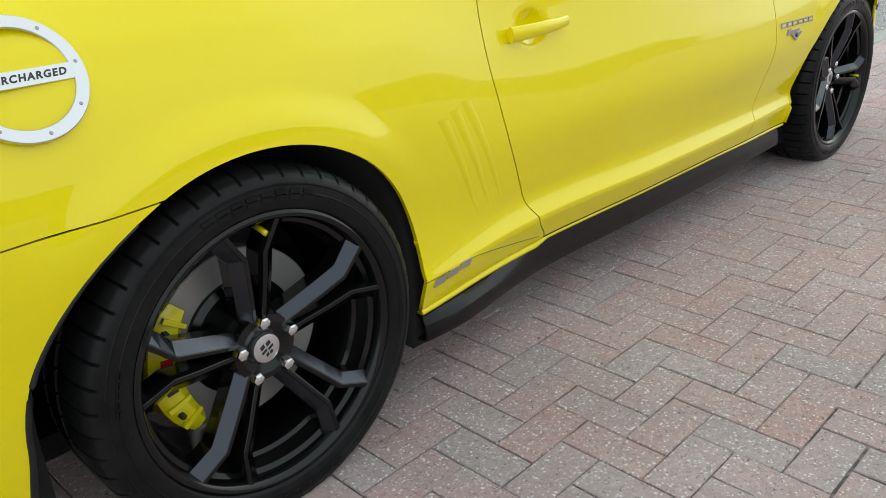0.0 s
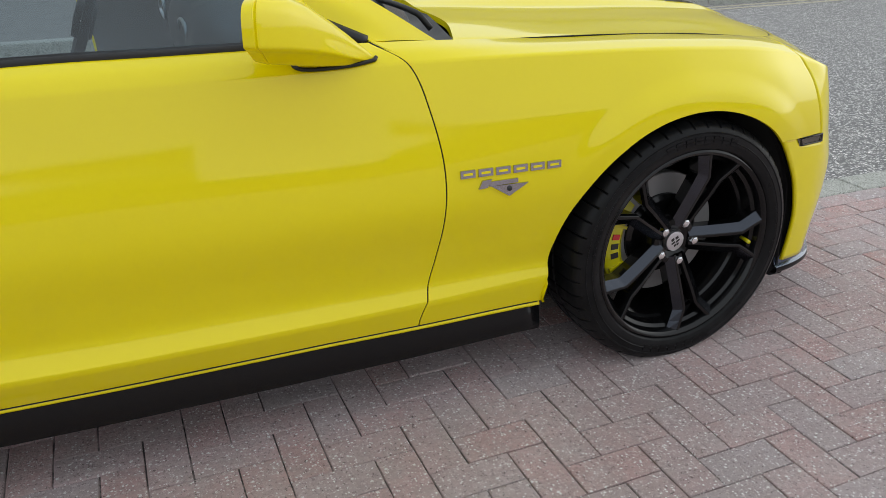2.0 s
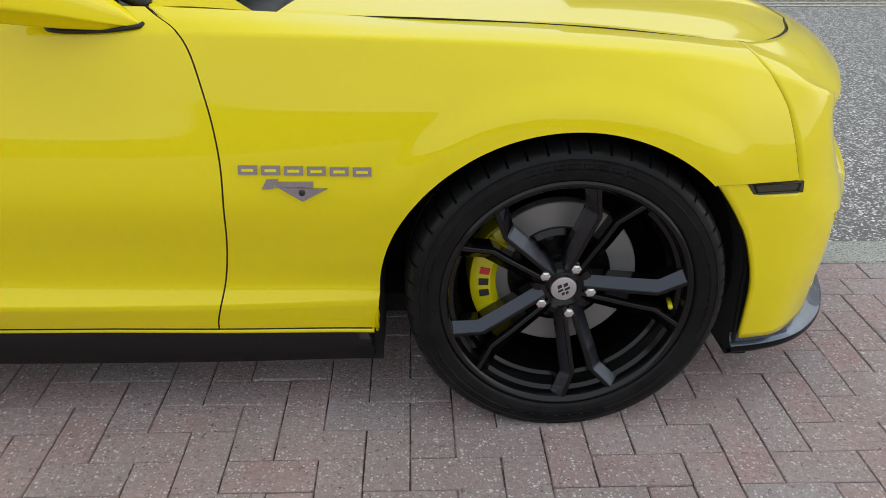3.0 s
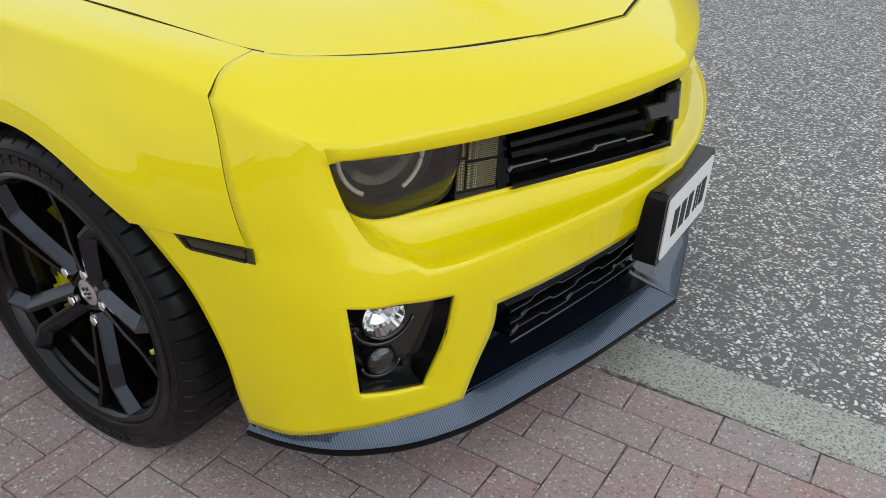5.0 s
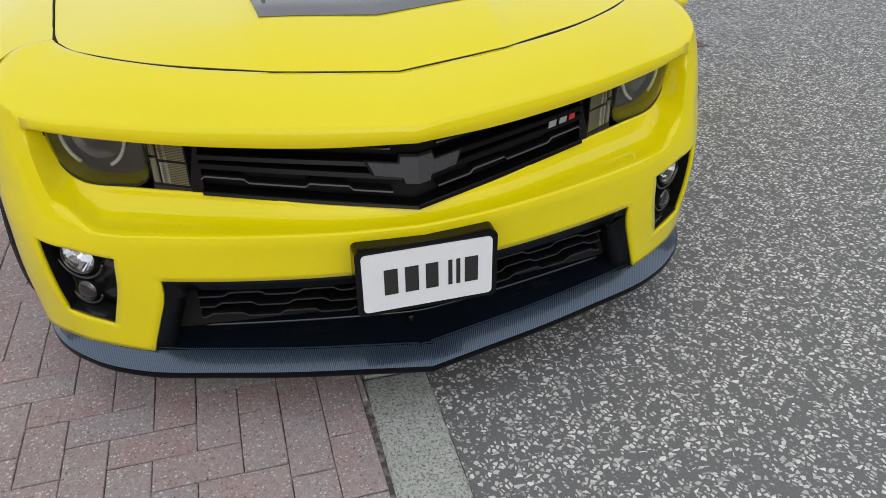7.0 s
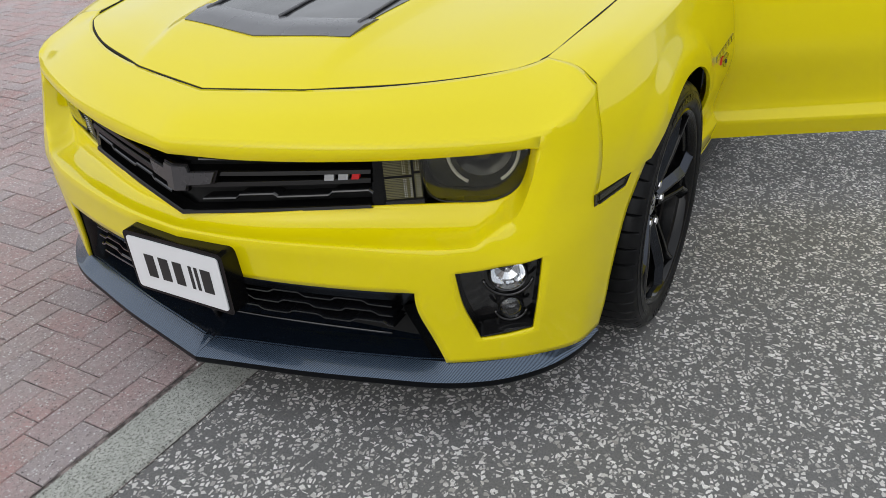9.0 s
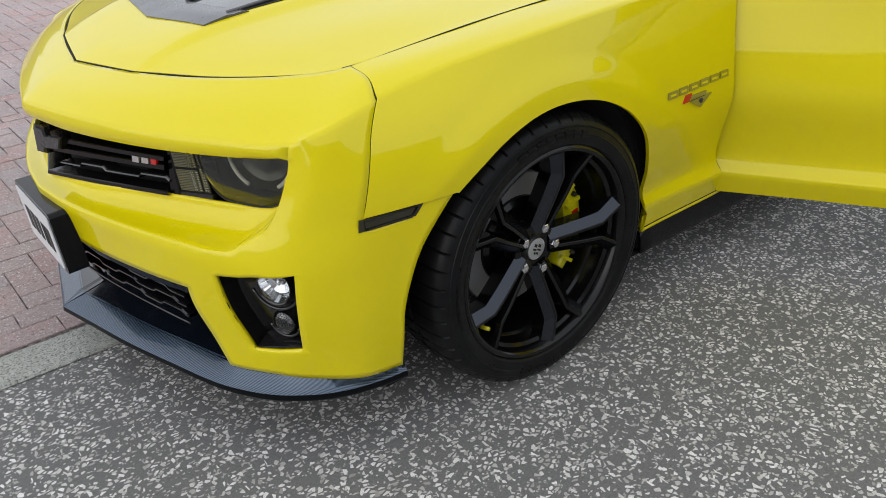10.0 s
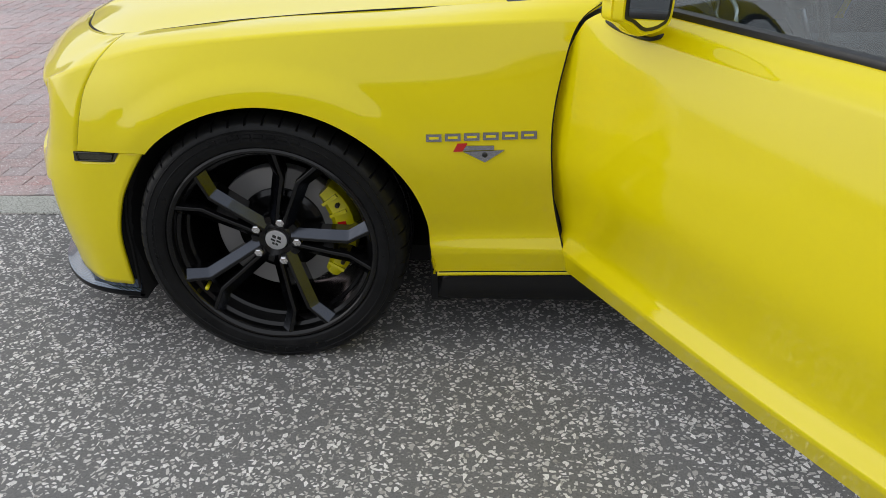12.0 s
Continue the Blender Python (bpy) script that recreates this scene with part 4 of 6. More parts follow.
handle_vf = handle_shapes()
for left in (True, False):
    pick = (lambda vf: vf) if left else mirrored
    at = OPEN if left else Matrix()
    door = part("door", pick(door_vf), YELLOW, car, "yellow door standing wide open" if left else "closed yellow door", thick=0.045, m=at)
    part("door_handle", pick(handle_vf), YELLOW, door, angle=50)
    lining = door_grid[4:-4, 8:-10].copy()
    lining[..., 1] -= 0.058
    part("door_lining", pick(faces_of(lining, np.array((-1.4, 3.0, 0.6)))), CABIN, door, "dark grey door lining", thick=0.012)
    part("belt_seal", pick(belt_strip(-0.90, -2.10)), SEAL, door, "black rubber window seal", angle=40)
    pane = part("door_window", pick(window_pane(-0.935, -2.105)), WINDOW, door, "tinted window glass", thick=0.004)
    pane.visible_shadow = False
    mv, mf, rim_line = mirror_shape()
    mirror = part("side_mirror", pick((mv, mf)), YELLOW, car, m=at, angle=35)
    mid = rim_line.mean(0)
    ring = [tuple(mid + (q - mid) * 0.90 - (0.0015, 0, 0)) for q in rim_line]
    inner = [tuple(mid + (q - mid) * 0.78 - (0.0005, 0, 0)) for q in rim_line]
    part("mirror_frame", pick(prism(ring, (0.012, 0, 0))), TRIM, mirror, "black mirror surround", smooth=False)
    part("mirror_glass", pick(prism([(x - 0.003, y, z) for x, y, z in inner], (0.004, 0, 0))), MIRROR, mirror, "silvered mirror glass", smooth=False)
    foot = tube(curve([(-0.841, 0.864, 0.909), (-0.850, 0.874, 0.905), (-0.92, 0.884, 0.899), (-1.01, 0.884, 0.901), (-1.030, 0.85, 0.912)], 6), 0.0046, 8)
    part("mirror_gasket", pick(foot), TRIM, mirror, "black rubber gasket")

# pillars, roof, windscreen, rear screen
roof_rows = ((( -1.42, 0, 1.335), (-1.44, 0.35, 1.325), (-1.47, 0.55, 1.300), (-1.50, 0.635, 1.272)), ((-1.9, 0, 1.372), (-1.9, 0.35, 1.362), (-1.9, 0.56, 1.335), (-1.9, 0.65, 1.300)),
             ((-2.4, 0, 1.355), (-2.4, 0.35, 1.345), (-2.4, 0.55, 1.318), (-2.4, 0.645, 1.280)), ((-2.62, 0, 1.325), (-2.62, 0.35, 1.315), (-2.62, 0.53, 1.290), (-2.62, 0.63, 1.250)))
rv = faces_of(loft(roof_rows))
part("roof", joined(rv, mirrored(rv)), YELLOW, car, thick=0.02)
for left in (True, False):
    pick = (lambda vf: vf) if left else mirrored
    a_rows = [[(-0.655, 0.756, 0.914), (-0.75, 0.785, 0.926), (-0.830, 0.802, 0.932)], [(-0.811, 0.748, 1.013), (-0.91, 0.772, 1.018), (-1.005, 0.766, 1.020)], [(-1.06, 0.69, 1.150), (-1.15, 0.712, 1.148), (-1.24, 0.705, 1.137)], [(-1.42, 0.59, 1.300), (-1.47, 0.632, 1.287), (-1.52, 0.640, 1.272)]]
    part("windscreen_pillar", pick(faces_of(loft(a_rows))), YELLOW, car, thick=0.02)
    seal = tube(curve([(-0.845, 0.806, 0.931), (-0.93, 0.788, 0.970), (-1.022, 0.768, 1.016), (-1.255, 0.704, 1.136), (-1.53, 0.635, 1.274)], 8), 0.016, 8)
    part("window_seal", pick(seal), TRIM, car, "black rubber window seal")
    c_rows = [[(-2.10, 0.80, 0.962), (-2.55, 0.782, 1.040), (-3.2, 0.765, 1.062)], [(-2.16, 0.745, 1.10), (-2.6, 0.725, 1.10), (-3.0, 0.72, 1.08)], [(-2.2, 0.645, 1.275), (-2.5, 0.640, 1.262), (-2.68, 0.63, 1.235)]]
    part("quarter_window", pick(faces_of(loft(c_rows)[:, :8])), PRIVACY, car, "dark tinted rear side glass", thick=0.004)
    post = [[(-2.085 - 0.55 * (z - 0.962) - w, 0.800 - 0.48 * (z - 0.962) + 0.004, z) for w in (0.0, 0.03, 0.062)] for z in np.linspace(0.965, 1.275, 8)]
    part("door_pillar", pick(faces_of(np.array(post))), SEAL, car, "gloss black pillar behind the door glass", thick=0.012)
    part("rear_pillar", pick(faces_of(loft(c_rows)[:, 7:])), YELLOW, car, thick=0.01)
    part("belt_seal", pick(belt_strip(-2.115, -2.58)), SEAL, car, "black rubber window seal", angle=40)
ws_rows = (((-0.60, 0, 0.955), (-0.62, 0.40, 0.948), (-0.70, 0.745, 0.925)), ((-1.0, 0, 1.16), (-1.03, 0.38, 1.15), (-1.10, 0.66, 1.12)), ((-1.42, 0, 1.33), (-1.44, 0.35, 1.32), (-1.48, 0.60, 1.295)))
wv = faces_of(loft(ws_rows))
ws = part("windscreen", joined(wv, mirrored(wv)), WINDOW, car, "tinted windscreen", thick=0.005)
ws.visible_shadow = False
rs_rows = (((-2.60, 0, 1.325), (-2.60, 0.35, 1.31), (-2.62, 0.60, 1.255)), ((-3.0, 0, 1.18), (-3.0, 0.36, 1.17), (-3.0, 0.68, 1.12)), ((-3.3, 0, 1.06), (-3.3, 0.36, 1.05), (-3.3, 0.70, 1.015)))
rv = faces_of(loft(rs_rows))
part("rear_screen", joined(rv, mirrored(rv)), PRIVACY, car, "dark tinted rear window", thick=0.005)
# cowl and wipers below the windscreen
cowl = loft((((-0.56, 0, 0.948), (-0.555, 0.38, 0.936), (-0.60, 0.74, 0.905)), ((-0.60, 0, 0.925), (-0.60, 0.38, 0.915), (-0.64, 0.75, 0.893)), ((-0.66, 0, 0.940), (-0.67, 0.40, 0.93), (-0.73, 0.745, 0.92))))
cvf = faces_of(cowl, np.array((-0.6, 0, 0.5)))
part("scuttle", joined(cvf, mirrored(cvf)), TRIM, car, "black plastic scuttle panel", thick=0.01)
for y in (-0.66, 0.10):
    part("wiper", tube(curve([(-0.63, y, 0.925), (-0.66, y + 0.02, 0.962), (-0.72, y + 0.25, 0.985), (-0.70, y + 0.52, 0.985)], 6), 0.008, 8), TRIM, car, "black windscreen wiper")

# tail and rear bumper
def rear_arch_x(z):
    d = 0.388**2 - (z - 0.338) ** 2
    wide = 1.06 + 0.075 * min(1.0, max(0.0, (0.69 - z) / 0.22))
    return REAR_X + 0.01 - wide * math.sqrt(max(d, 0.0))


g = []
for z in np.linspace(0.21, 0.688, 22):
    row = []
    x0 = rear_arch_x(z) if z > 0.338 else rear_arch_x(0.338) - 0.02 * (0.338 - z) / 0.13
    for t in np.linspace(0, 1, 14):
        x = x0 + (-3.62 - x0) * t
        row.append((x, side_y(x, z), z))
    g.append(row)
top = np.array(g)
for j in range(14):
    x = top[-1, j, 0]
    lift = 0.689 + 0.05 * (x + 3.0) - top[-1, j, 2]
    top[:, j, 2] += lift * np.linspace(0, 1, 22)
for p in top.reshape(-1, 3):
    p[1] += flare(p[0], p[2])
bump_vf = faces_of(top)
part("rear_bumper", bump_vf, YELLOW, car, thick=0.012)
part("rear_bumper", mirrored(bump_vf), YELLOW, car, thick=0.012)
lip_line = [(p[0] + 0.004, p[1] - 0.002, p[2]) for p in top[:-1, 0]]
for vf in (tube(lip_line, np.linspace(0.009, 0.003, len(lip_line)), 8), mirrored(tube(lip_line, np.linspace(0.009, 0.003, len(lip_line)), 8))):
    part("arch_lip", vf, TRIM, car, "black rubber lip along the wheel arch")
tail_rows = [[(-3.62, side_y(-3.6, z), z), (-3.78, 0.70, z), (-3.84, 0.40, z), (-3.87, 0, z)] for z in (0.24, 0.45, 0.65, 0.80, 0.93, 0.985)]
tv = faces_of(loft(tail_rows))
part("tail_panel", joined(tv, mirrored(tv)), YELLOW, car, thick=0.012)
deck_rows = (((-3.28, 0, 1.06), (-3.28, 0.40, 1.045), (-3.26, 0.765, 1.006)), ((-3.6, 0, 1.05), (-3.6, 0.40, 1.04), (-3.6, 0.73, 0.995)), ((-3.87, 0, 0.99), (-3.84, 0.40, 0.985), (-3.62, 0.80, 0.985)))
dv = faces_of(loft(deck_rows))
part("boot_lid", joined(dv, mirrored(dv)), YELLOW, car, thick=0.012)

# sills: thin yellow ledge and dark carbon skirt
for left in (True, False):
    pick = (lambda vf: vf) if left else mirrored
    ledge, skirt = [], []
    for x in np.linspace(-0.423, -2.43, 40):
        y = side_y(x, 0.245)
        bulge = 0.022 * max(0.0, min(1.0, (-x - 1.95) / 0.3)) * max(0.0, min(1.0, (2.46 + x) / 0.15))
        b = sill(x) + (0.012 if -1.95 < x else 0.0)
        ledge.append([(x, y - 0.012, b + 0.004), (x, y - 0.003, b - 0.002), (x, y + 0.001, b - 0.007), (x, y + 0.001, b - 0.012), (x, y - 0.02, b - 0.014)])
        skirt.append([(x, y - 0.030, b - 0.010), (x, y - 0.004, b - 0.016), (x, y + 0.002 + bulge, b - 0.040), (x, y + 0.006 + bulge, 0.172), (x, y + 0.002 + bulge, 0.158), (x, y - 0.06, 0.150), (x, y - 0.15, 0.150)])
    gap_line = [(x, side_y(x, sill(x) + 0.012) - 0.001, sill(x) + 0.0105) for x in np.linspace(-0.428, -1.935, 30)]
    part("sill_gap", pick(tube(gap_line, 0.0022, 6)), INNER, car, "dark gap under the door")
    part("sill_ledge", pick(faces_of(np.array(ledge))), YELLOW, car, thick=0.004)
    part("side_skirt", pick(faces_of(np.array(skirt))), SKIRT, car, "satin black side skirt", thick=0.008, angle=35)

# underbody, hiding what lies inside
part("floor_pan", boxes(((-3.5, -0.70, 0.17), (0.42, 0.70, 0.22)), ((-2.40, -0.84, 0.17), (-0.45, 0.84, 0.235)), ((0.30, -0.50, 0.20), (0.62, 0.50, 0.50)), ((-0.45, -0.48, 0.20), (0.42, 0.48, 0.74)), ((-0.62, -0.74, 0.22), (-0.44, 0.74, 0.86)),
     ((-2.46, -0.86, 0.2), (-2.28, -0.5, 0.7)), ((-2.46, 0.5, 0.2), (-2.28, 0.86, 0.7)), ((-0.62, 0.70, 0.22), (-0.46, 0.87, 0.80)), ((-0.62, -0.87, 0.22), (-0.46, -0.70, 0.80))), INNER, car, "dark underbody", smooth=False)

# ---- cabin ----
dash = loft((((-0.72, 0, 0.90), (-0.74, 0.40, 0.895), (-0.82, 0.72, 0.88)), ((-0.95, 0, 0.955), (-0.97, 0.38, 0.95), (-1.00, 0.72, 0.915)), ((-1.12, 0, 0.93), (-1.13, 0.38, 0.92), (-1.10, 0.73, 0.88)), ((-1.16, 0, 0.80), (-1.16, 0.38, 0.78), (-1.12, 0.74, 0.76)), ((-1.05, 0, 0.55), (-1.05, 0.38, 0.55), (-1.0, 0.74, 0.55))))
dvf = faces_of(dash)
dashboard = part("dashboard", joined(dvf, mirrored(dvf)), CABIN, car, "dark grey dashboard", thick=0.02)
for y in (-0.66, -0.02, 0.66):
    frame_pts = [(-1.155, y + a, 0.855 + b) for a, b in ((-0.09, -0.03), (0.09, -0.022), (0.075, 0.03), (-0.08, 0.03))]
    part("air_vent", tube(curve(frame_pts, 4, True), 0.006, 6, True), STEEL, dashboard, "silver-framed air vent")
wheel_c, wheel_r = np.array((-1.42, 0.37, 0.86)), 0.185
ax_u, ax_v = np.array((0, 1.0, 0)), np.array((0.36, 0, 0.93))
rim_pts = [wheel_c + wheel_r * (math.cos(a) * ax_u + math.sin(a) * ax_v) for a in np.linspace(0, 2 * math.pi, 40, endpoint=False)]
steering = part("steering_wheel", tube(rim_pts, 0.015, 10, True), LEATHER, car, "black leather steering wheel with silver spokes")
for a in (0.1, math.pi - 0.1, -math.pi / 2):
    part("wheel_spoke", tube([wheel_c + 0.05 * (math.cos(a) * ax_u + math.sin(a) * ax_v), wheel_c + 0.175 * (math.cos(a) * ax_u + math.sin(a) * ax_v)], 0.014, 8, flat=0.5), STEEL, steering)
part("steering_boss", lathe([(0.0, -0.03), (0.055, -0.03), (0.065, -0.01), (0.06, 0.03), (0.0, 0.035)], 24), LEATHER, steering, m=Matrix.Translation(wheel_c) @ pose(0, 0, 0, 0, 0, 90) @ pose(0, 0, 0, 20))
for y in (-0.37, 0.37):
    seat = part("seat", boxes(((-2.02, y - 0.26, 0.36), (-1.42, y + 0.26, 0.56)), bevel=0.06), LEATHER, car, "black leather bucket seat")
    part("seat_back", boxes(((-0.09, -0.26, 0.0), (0.09, 0.26, 0.62)), bevel=0.07), LEATHER, seat, m=pose(-2.02, y, 0.48, 0, -18, 0))
    part("headrest", boxes(((-0.05, -0.13, 0.0), (0.05, 0.13, 0.17)), bevel=0.04), LEATHER, seat, m=pose(-2.22, y, 1.05, 0, -15, 0))
part("centre_console", boxes(((-2.0, -0.11, 0.3), (-1.1, 0.11, 0.62)), bevel=0.03), CABIN, car)
part("rear_seat", boxes(((-2.75, -0.6, 0.35), (-2.35, 0.6, 0.60)), ((-2.95, -0.6, 0.5), (-2.75, 0.6, 1.0)), bevel=0.06), LEATHER, car, "black leather rear bench")
part("rear_view_mirror", boxes(((-1.33, -0.12, 1.20), (-1.30, 0.12, 1.265)), bevel=0.012), TRIM, car)

# ---- front details ----
# splitter
LIP = [(0.924, 0.0), (0.890, 0.14), (0.850, 0.304), (0.803, 0.46), (0.754, 0.610), (0.706, 0.70), (0.656, 0.763), (0.602, 0.815), (0.545, 0.850), (0.475, 0.874), (0.408, 0.886)]
outer = curve(LIP, 6)
skin = np.array([fascia(s, 0.197)[:2] for s in np.interp(np.linspace(0, 1, len(outer)), [0, 1], [0, 7])])
rows = [[], [], [], [], [], []]
for k, (x, y) in enumerate(outer):
    # nearest point of the bumper's lower edge
    best = min((fascia(s, 0.197) for s in np.linspace(0, 7, 141)), key=lambda p: (p[0] - x) ** 2 + (p[1] - y) ** 2)
    inward = np.array([best[0] - x, best[1] - y])
    rise = 0.012 * max(0, (y - 0.75) / 0.14)
    tang = outer[min(k + 1, len(outer) - 1)] - outer[max(k - 1, 0)]
    n = np.array([-abs(tang[1]), -abs(tang[0])]) / np.linalg.norm(tang)
    if y > 0.56:
        inward = n * max(0.012, min(0.06, np.linalg.norm(inward)))
    reach = np.linalg.norm(inward) * 1.35
    mixed = min(1.0, max(0.0, (y - 0.58) / 0.06))
    deep = np.array([x, y]) + n * (0.062 + (reach - 0.062) * mixed)
    rows[0].append((*(np.array([x, y]) + n * 0.05), 0.138 + rise))
    rows[1].append((*(np.array([x, y]) + n * 0.006), 0.140 + rise))
    rows[2].append((x, y, 0.148 + rise))
    rows[3].append((*(np.array([x, y]) + n * 0.002), 0.160 + rise))
    rows[4].append((*(np.array([x, y]) + n * 0.012), 0.167 + rise))
    rows[5].append((*deep, 0.186 + (0.013 + rise * 0.3) * mixed))
sv = faces_of(np.array(rows[3:]), np.array((0.3, 0, 0.10)))
splitter = part("front_splitter", joined(sv, mirrored(sv)), CARBON, car, "grey-blue carbon fibre front splitter", angle=40)
ev = faces_of(np.array(rows[:4]), np.array((0.3, 0, 0.16)))
part("splitter_edge", joined(ev, mirrored(ev)), UNDER, splitter, "black lower edge", angle=50)

tray_front = np.array(rows[5])[: 6 * 4 + 3]
tray = np.stack([tray_front + (0.006, 0, -0.002), tray_front + (-0.05, 0, 0.012), tray_front + (-0.10, 0, 0.040), tray_front + (-0.12, 0, 0.075)])
tv = faces_of(tray, np.array((0.3, 0, 0)))
part("undertray", joined(tv, mirrored(tv)), TRAY, car, "dark glossy tray behind the splitter", thick=0.004)

# lower intake
top_e = [fascia(s, INT_TOP) for s in np.linspace(0, SI0, 20)]
side_e = [fascia(SI0 + (SI1 - SI0) * t, INT_TOP + (0.197 - INT_TOP) * t) for t in np.linspace(0, 1, 8)][1:]
edge_line = np.array(top_e + side_e)
inner_line = np.array([p + np.array([-0.004, 0, -0.034]) for p in top_e[:-3]] + [top_e[-3] + (-0.004, -0.012, -0.036), top_e[-2] + (-0.004, -0.030, -0.042), top_e[-1] + (-0.004, -0.044, -0.058)] + [p + np.array([0.0, -0.048, -0.01]) for p in side_e])
frame_g = np.stack([edge_line - (0.012, 0, 0), edge_line - (0.014, 0.001, 0.004), inner_line - (0.016, 0, 0), inner_line - (0.10, 0, 0.0)])
fv = joined(faces_of(frame_g, np.array((0.2, 0, 0.3))))
part("intake_frame", joined(fv, mirrored(fv)), SATIN, car, "satin black intake surround", thick=0.003)
back = np.array([[(0.74 - 0.20 * abs(y) ** 1.3, y, z) for y in np.linspace(-0.58, 0.58, 20)] for z in (0.18, 0.40)])
part("intake_back", faces_of(back, np.array((-1, 0, 0.3))), INNER, car, "dark radiator opening")
intake = part("intake_grille", tube(curve([(0.835 - 0.235 * abs(y) ** 1.3, y, 0.262) for y in np.linspace(-0.485, 0.485, 13)], 3), 0.0036, 6), SLAT, car, "black slatted lower grille")
for k, z in enumerate((0.290, 0.318, 0.345)):
    pts = []
    for y in np.linspace(-0.492, 0.492, 121):
        wave = ((abs(y) + 0.022 * k) / 0.16) % 1.0
        step = 0.009 * (min(1.0, max(0.0, (wave - 0.42) / 0.08)) - min(1.0, max(0.0, (wave - 0.92) / 0.08))) - 0.0045
        pts.append((0.840 - 0.235 * abs(y) ** 1.3, y, z + step))
    g = np.array([[(x - 0.06, y, z + 0.006), (x - 0.004, y, z + 0.0035), (x, y, z + 0.0015), (x, y, z - 0.0025), (x - 0.003, y, z - 0.0045), (x - 0.06, y, z - 0.003)] for x, y, z in pts])
    part("grille_slat", faces_of(g, None), SLAT, intake, "glossy stepped slat", smooth=False)
part("tow_pin", tube([(0.80, -0.02, 0.205), (0.81, -0.02, 0.235)], 0.008, 8), SATIN, intake)

# fog lamp recesses
def unit(v):
    return v / np.linalg.norm(v)


for left in (True, False):
    pick = (lambda vf: vf) if left else mirrored
    c = [fascia(*FB), fascia(*FA), fascia(*FC), fascia(*FD)]  # inner top, outer top, outer bottom, inner bottom
    outline = []
    for (s0, z0), (s1, z1), n in ((FB, FA, 9), (FA, FC, 7), (FC, FD, 7), (FD, FB, 7)):
        for t in np.linspace(0, 1, n)[:-1]:
            outline.append(fascia(s0 + (s1 - s0) * t, z0 + (z1 - z0) * t))
    outline.append(outline[0])
    outline = np.array(outline)
    mid = outline[:-1].mean(0)
    inwards = unit(np.array((-0.80, -0.45, -0.05)))
    g = np.stack([outline - (0.002, 0.001, 0), outline + inwards * 0.012, mid + (outline - mid) * 0.94 + inwards * 0.055, mid + (outline - mid) * 0.5 + inwards * 0.062, mid + (outline - mid) * 0.02 + inwards * 0.062])
    fog = part("fog_lamp", pick(faces_of(g, mid + inwards * 0.5)), GLOSS, car, "gloss black fog lamp housing", angle=35)
    d = unit(np.array((0.80, 0.45, 0.02)))
    top, bot = c[0] + (c[1] - c[0]) * 0.60, c[3] + (c[2] - c[3]) * 0.62
    for v, r, name, m, label in ((0.22, 0.040, "fog_bulb_lens", FOGBOWL, "clear round fog lamp"), (0.70, 0.026, "lower_lamp_lens", GLOSS, "small dark round lamp")):
        p = top + (bot - top) * v
        turn = Vector((0, 1, 0)).rotation_difference(Vector(d)).to_matrix().to_4x4()
        bowl = lathe([(0.0, -0.012), (r * 0.16, -0.014), (r * 0.2, -0.030), (r * 0.7, -0.020), (r * 0.96, 0.003)], 22)
        at = Matrix.Translation(Vector(p + inwards * 0.030)) @ turn
        vs = [tuple(at @ Vector(q)) for q in bowl[0]]
        part(name, pick((vs, bowl[1])), m, fog, label, smooth=False)
        bezel = lathe([(r * 0.96, -0.006), (r * 0.97, 0.004), (r * 1.06, 0.007), (r * 1.16, 0.0), (r * 1.18, -0.03)], 36)
        part("bezel", pick(([tuple(at @ Vector(q)) for q in bezel[0]], bezel[1])), GLOSS, fog, angle=40)
        dome = lathe([(0.0, 0.012), (r * 0.5, 0.0105), (r * 0.85, 0.007), (r * 0.98, 0.003)], 32)
        vs = [tuple(at @ Vector(q)) for q in dome[0]]
        lens = part("lens", pick((vs, dome[1])), CLEAR, fog, "clear lens", thick=0.002)
        lens.visible_shadow = False
        arc = [at @ Vector((r * 1.45 * math.cos(a), 0.0, r * 1.4 * math.sin(a))) for a in np.linspace(math.pi + 0.25, 2 * math.pi - 0.25, 14)]
        part("lamp_shroud", pick(tube([tuple(q) for q in arc], 0.004, 6)), GLOSS, fog)
    lipv = [c[2] + (c[3] - c[2]) * t + (0.0, 0, z) + inwards * dd for t, z, dd in ((0.05, 0.006, 0.004), (0.95, 0.006, 0.004), (0.92, 0.022, 0.045), (0.1, 0.022, 0.045))]
    part("lamp_lip", pick(prism(lipv, (0, 0, -0.004))), GLOSS, fog, smooth=False)

# grille between the lamps
def grille_x(y, z=0.62):
    return 0.842 - 0.29 * abs(y) - 0.085 * abs(y) ** 2 + 0.10 * (0.62 - z)


ys = np.linspace(-0.455, 0.455, 41)
back = np.array([[(grille_x(y, z) - 0.055, y, z) for y in ys] for z in (0.53, 0.72)])
grille = part("grille", faces_of(back, np.array((-1, 0, 0.6))), INNER, car, "black radiator grille with stepped bars")


def bar(z0, z1, y0, y1, deep=0.03, proud=0.0, step=None):
    g = []
    for y in np.linspace(y0, y1, 45):
        s = step(y) if step else 0.0
        f = lambda z: grille_x(y, z) + proud
        g.append([(f(z0) - deep, y, z0 + s), (f(z0), y, z0 + s), (f(z0) + 0.004, y, z0 + 0.002 + s), (f(z1) + 0.003, y, z1 - 0.002 + s), (f(z1), y, z1 + s), (f(z1) - deep, y, z1 + s), (f(z0) - deep, y, z0 + s)])
    return faces_of(np.array(g), None)


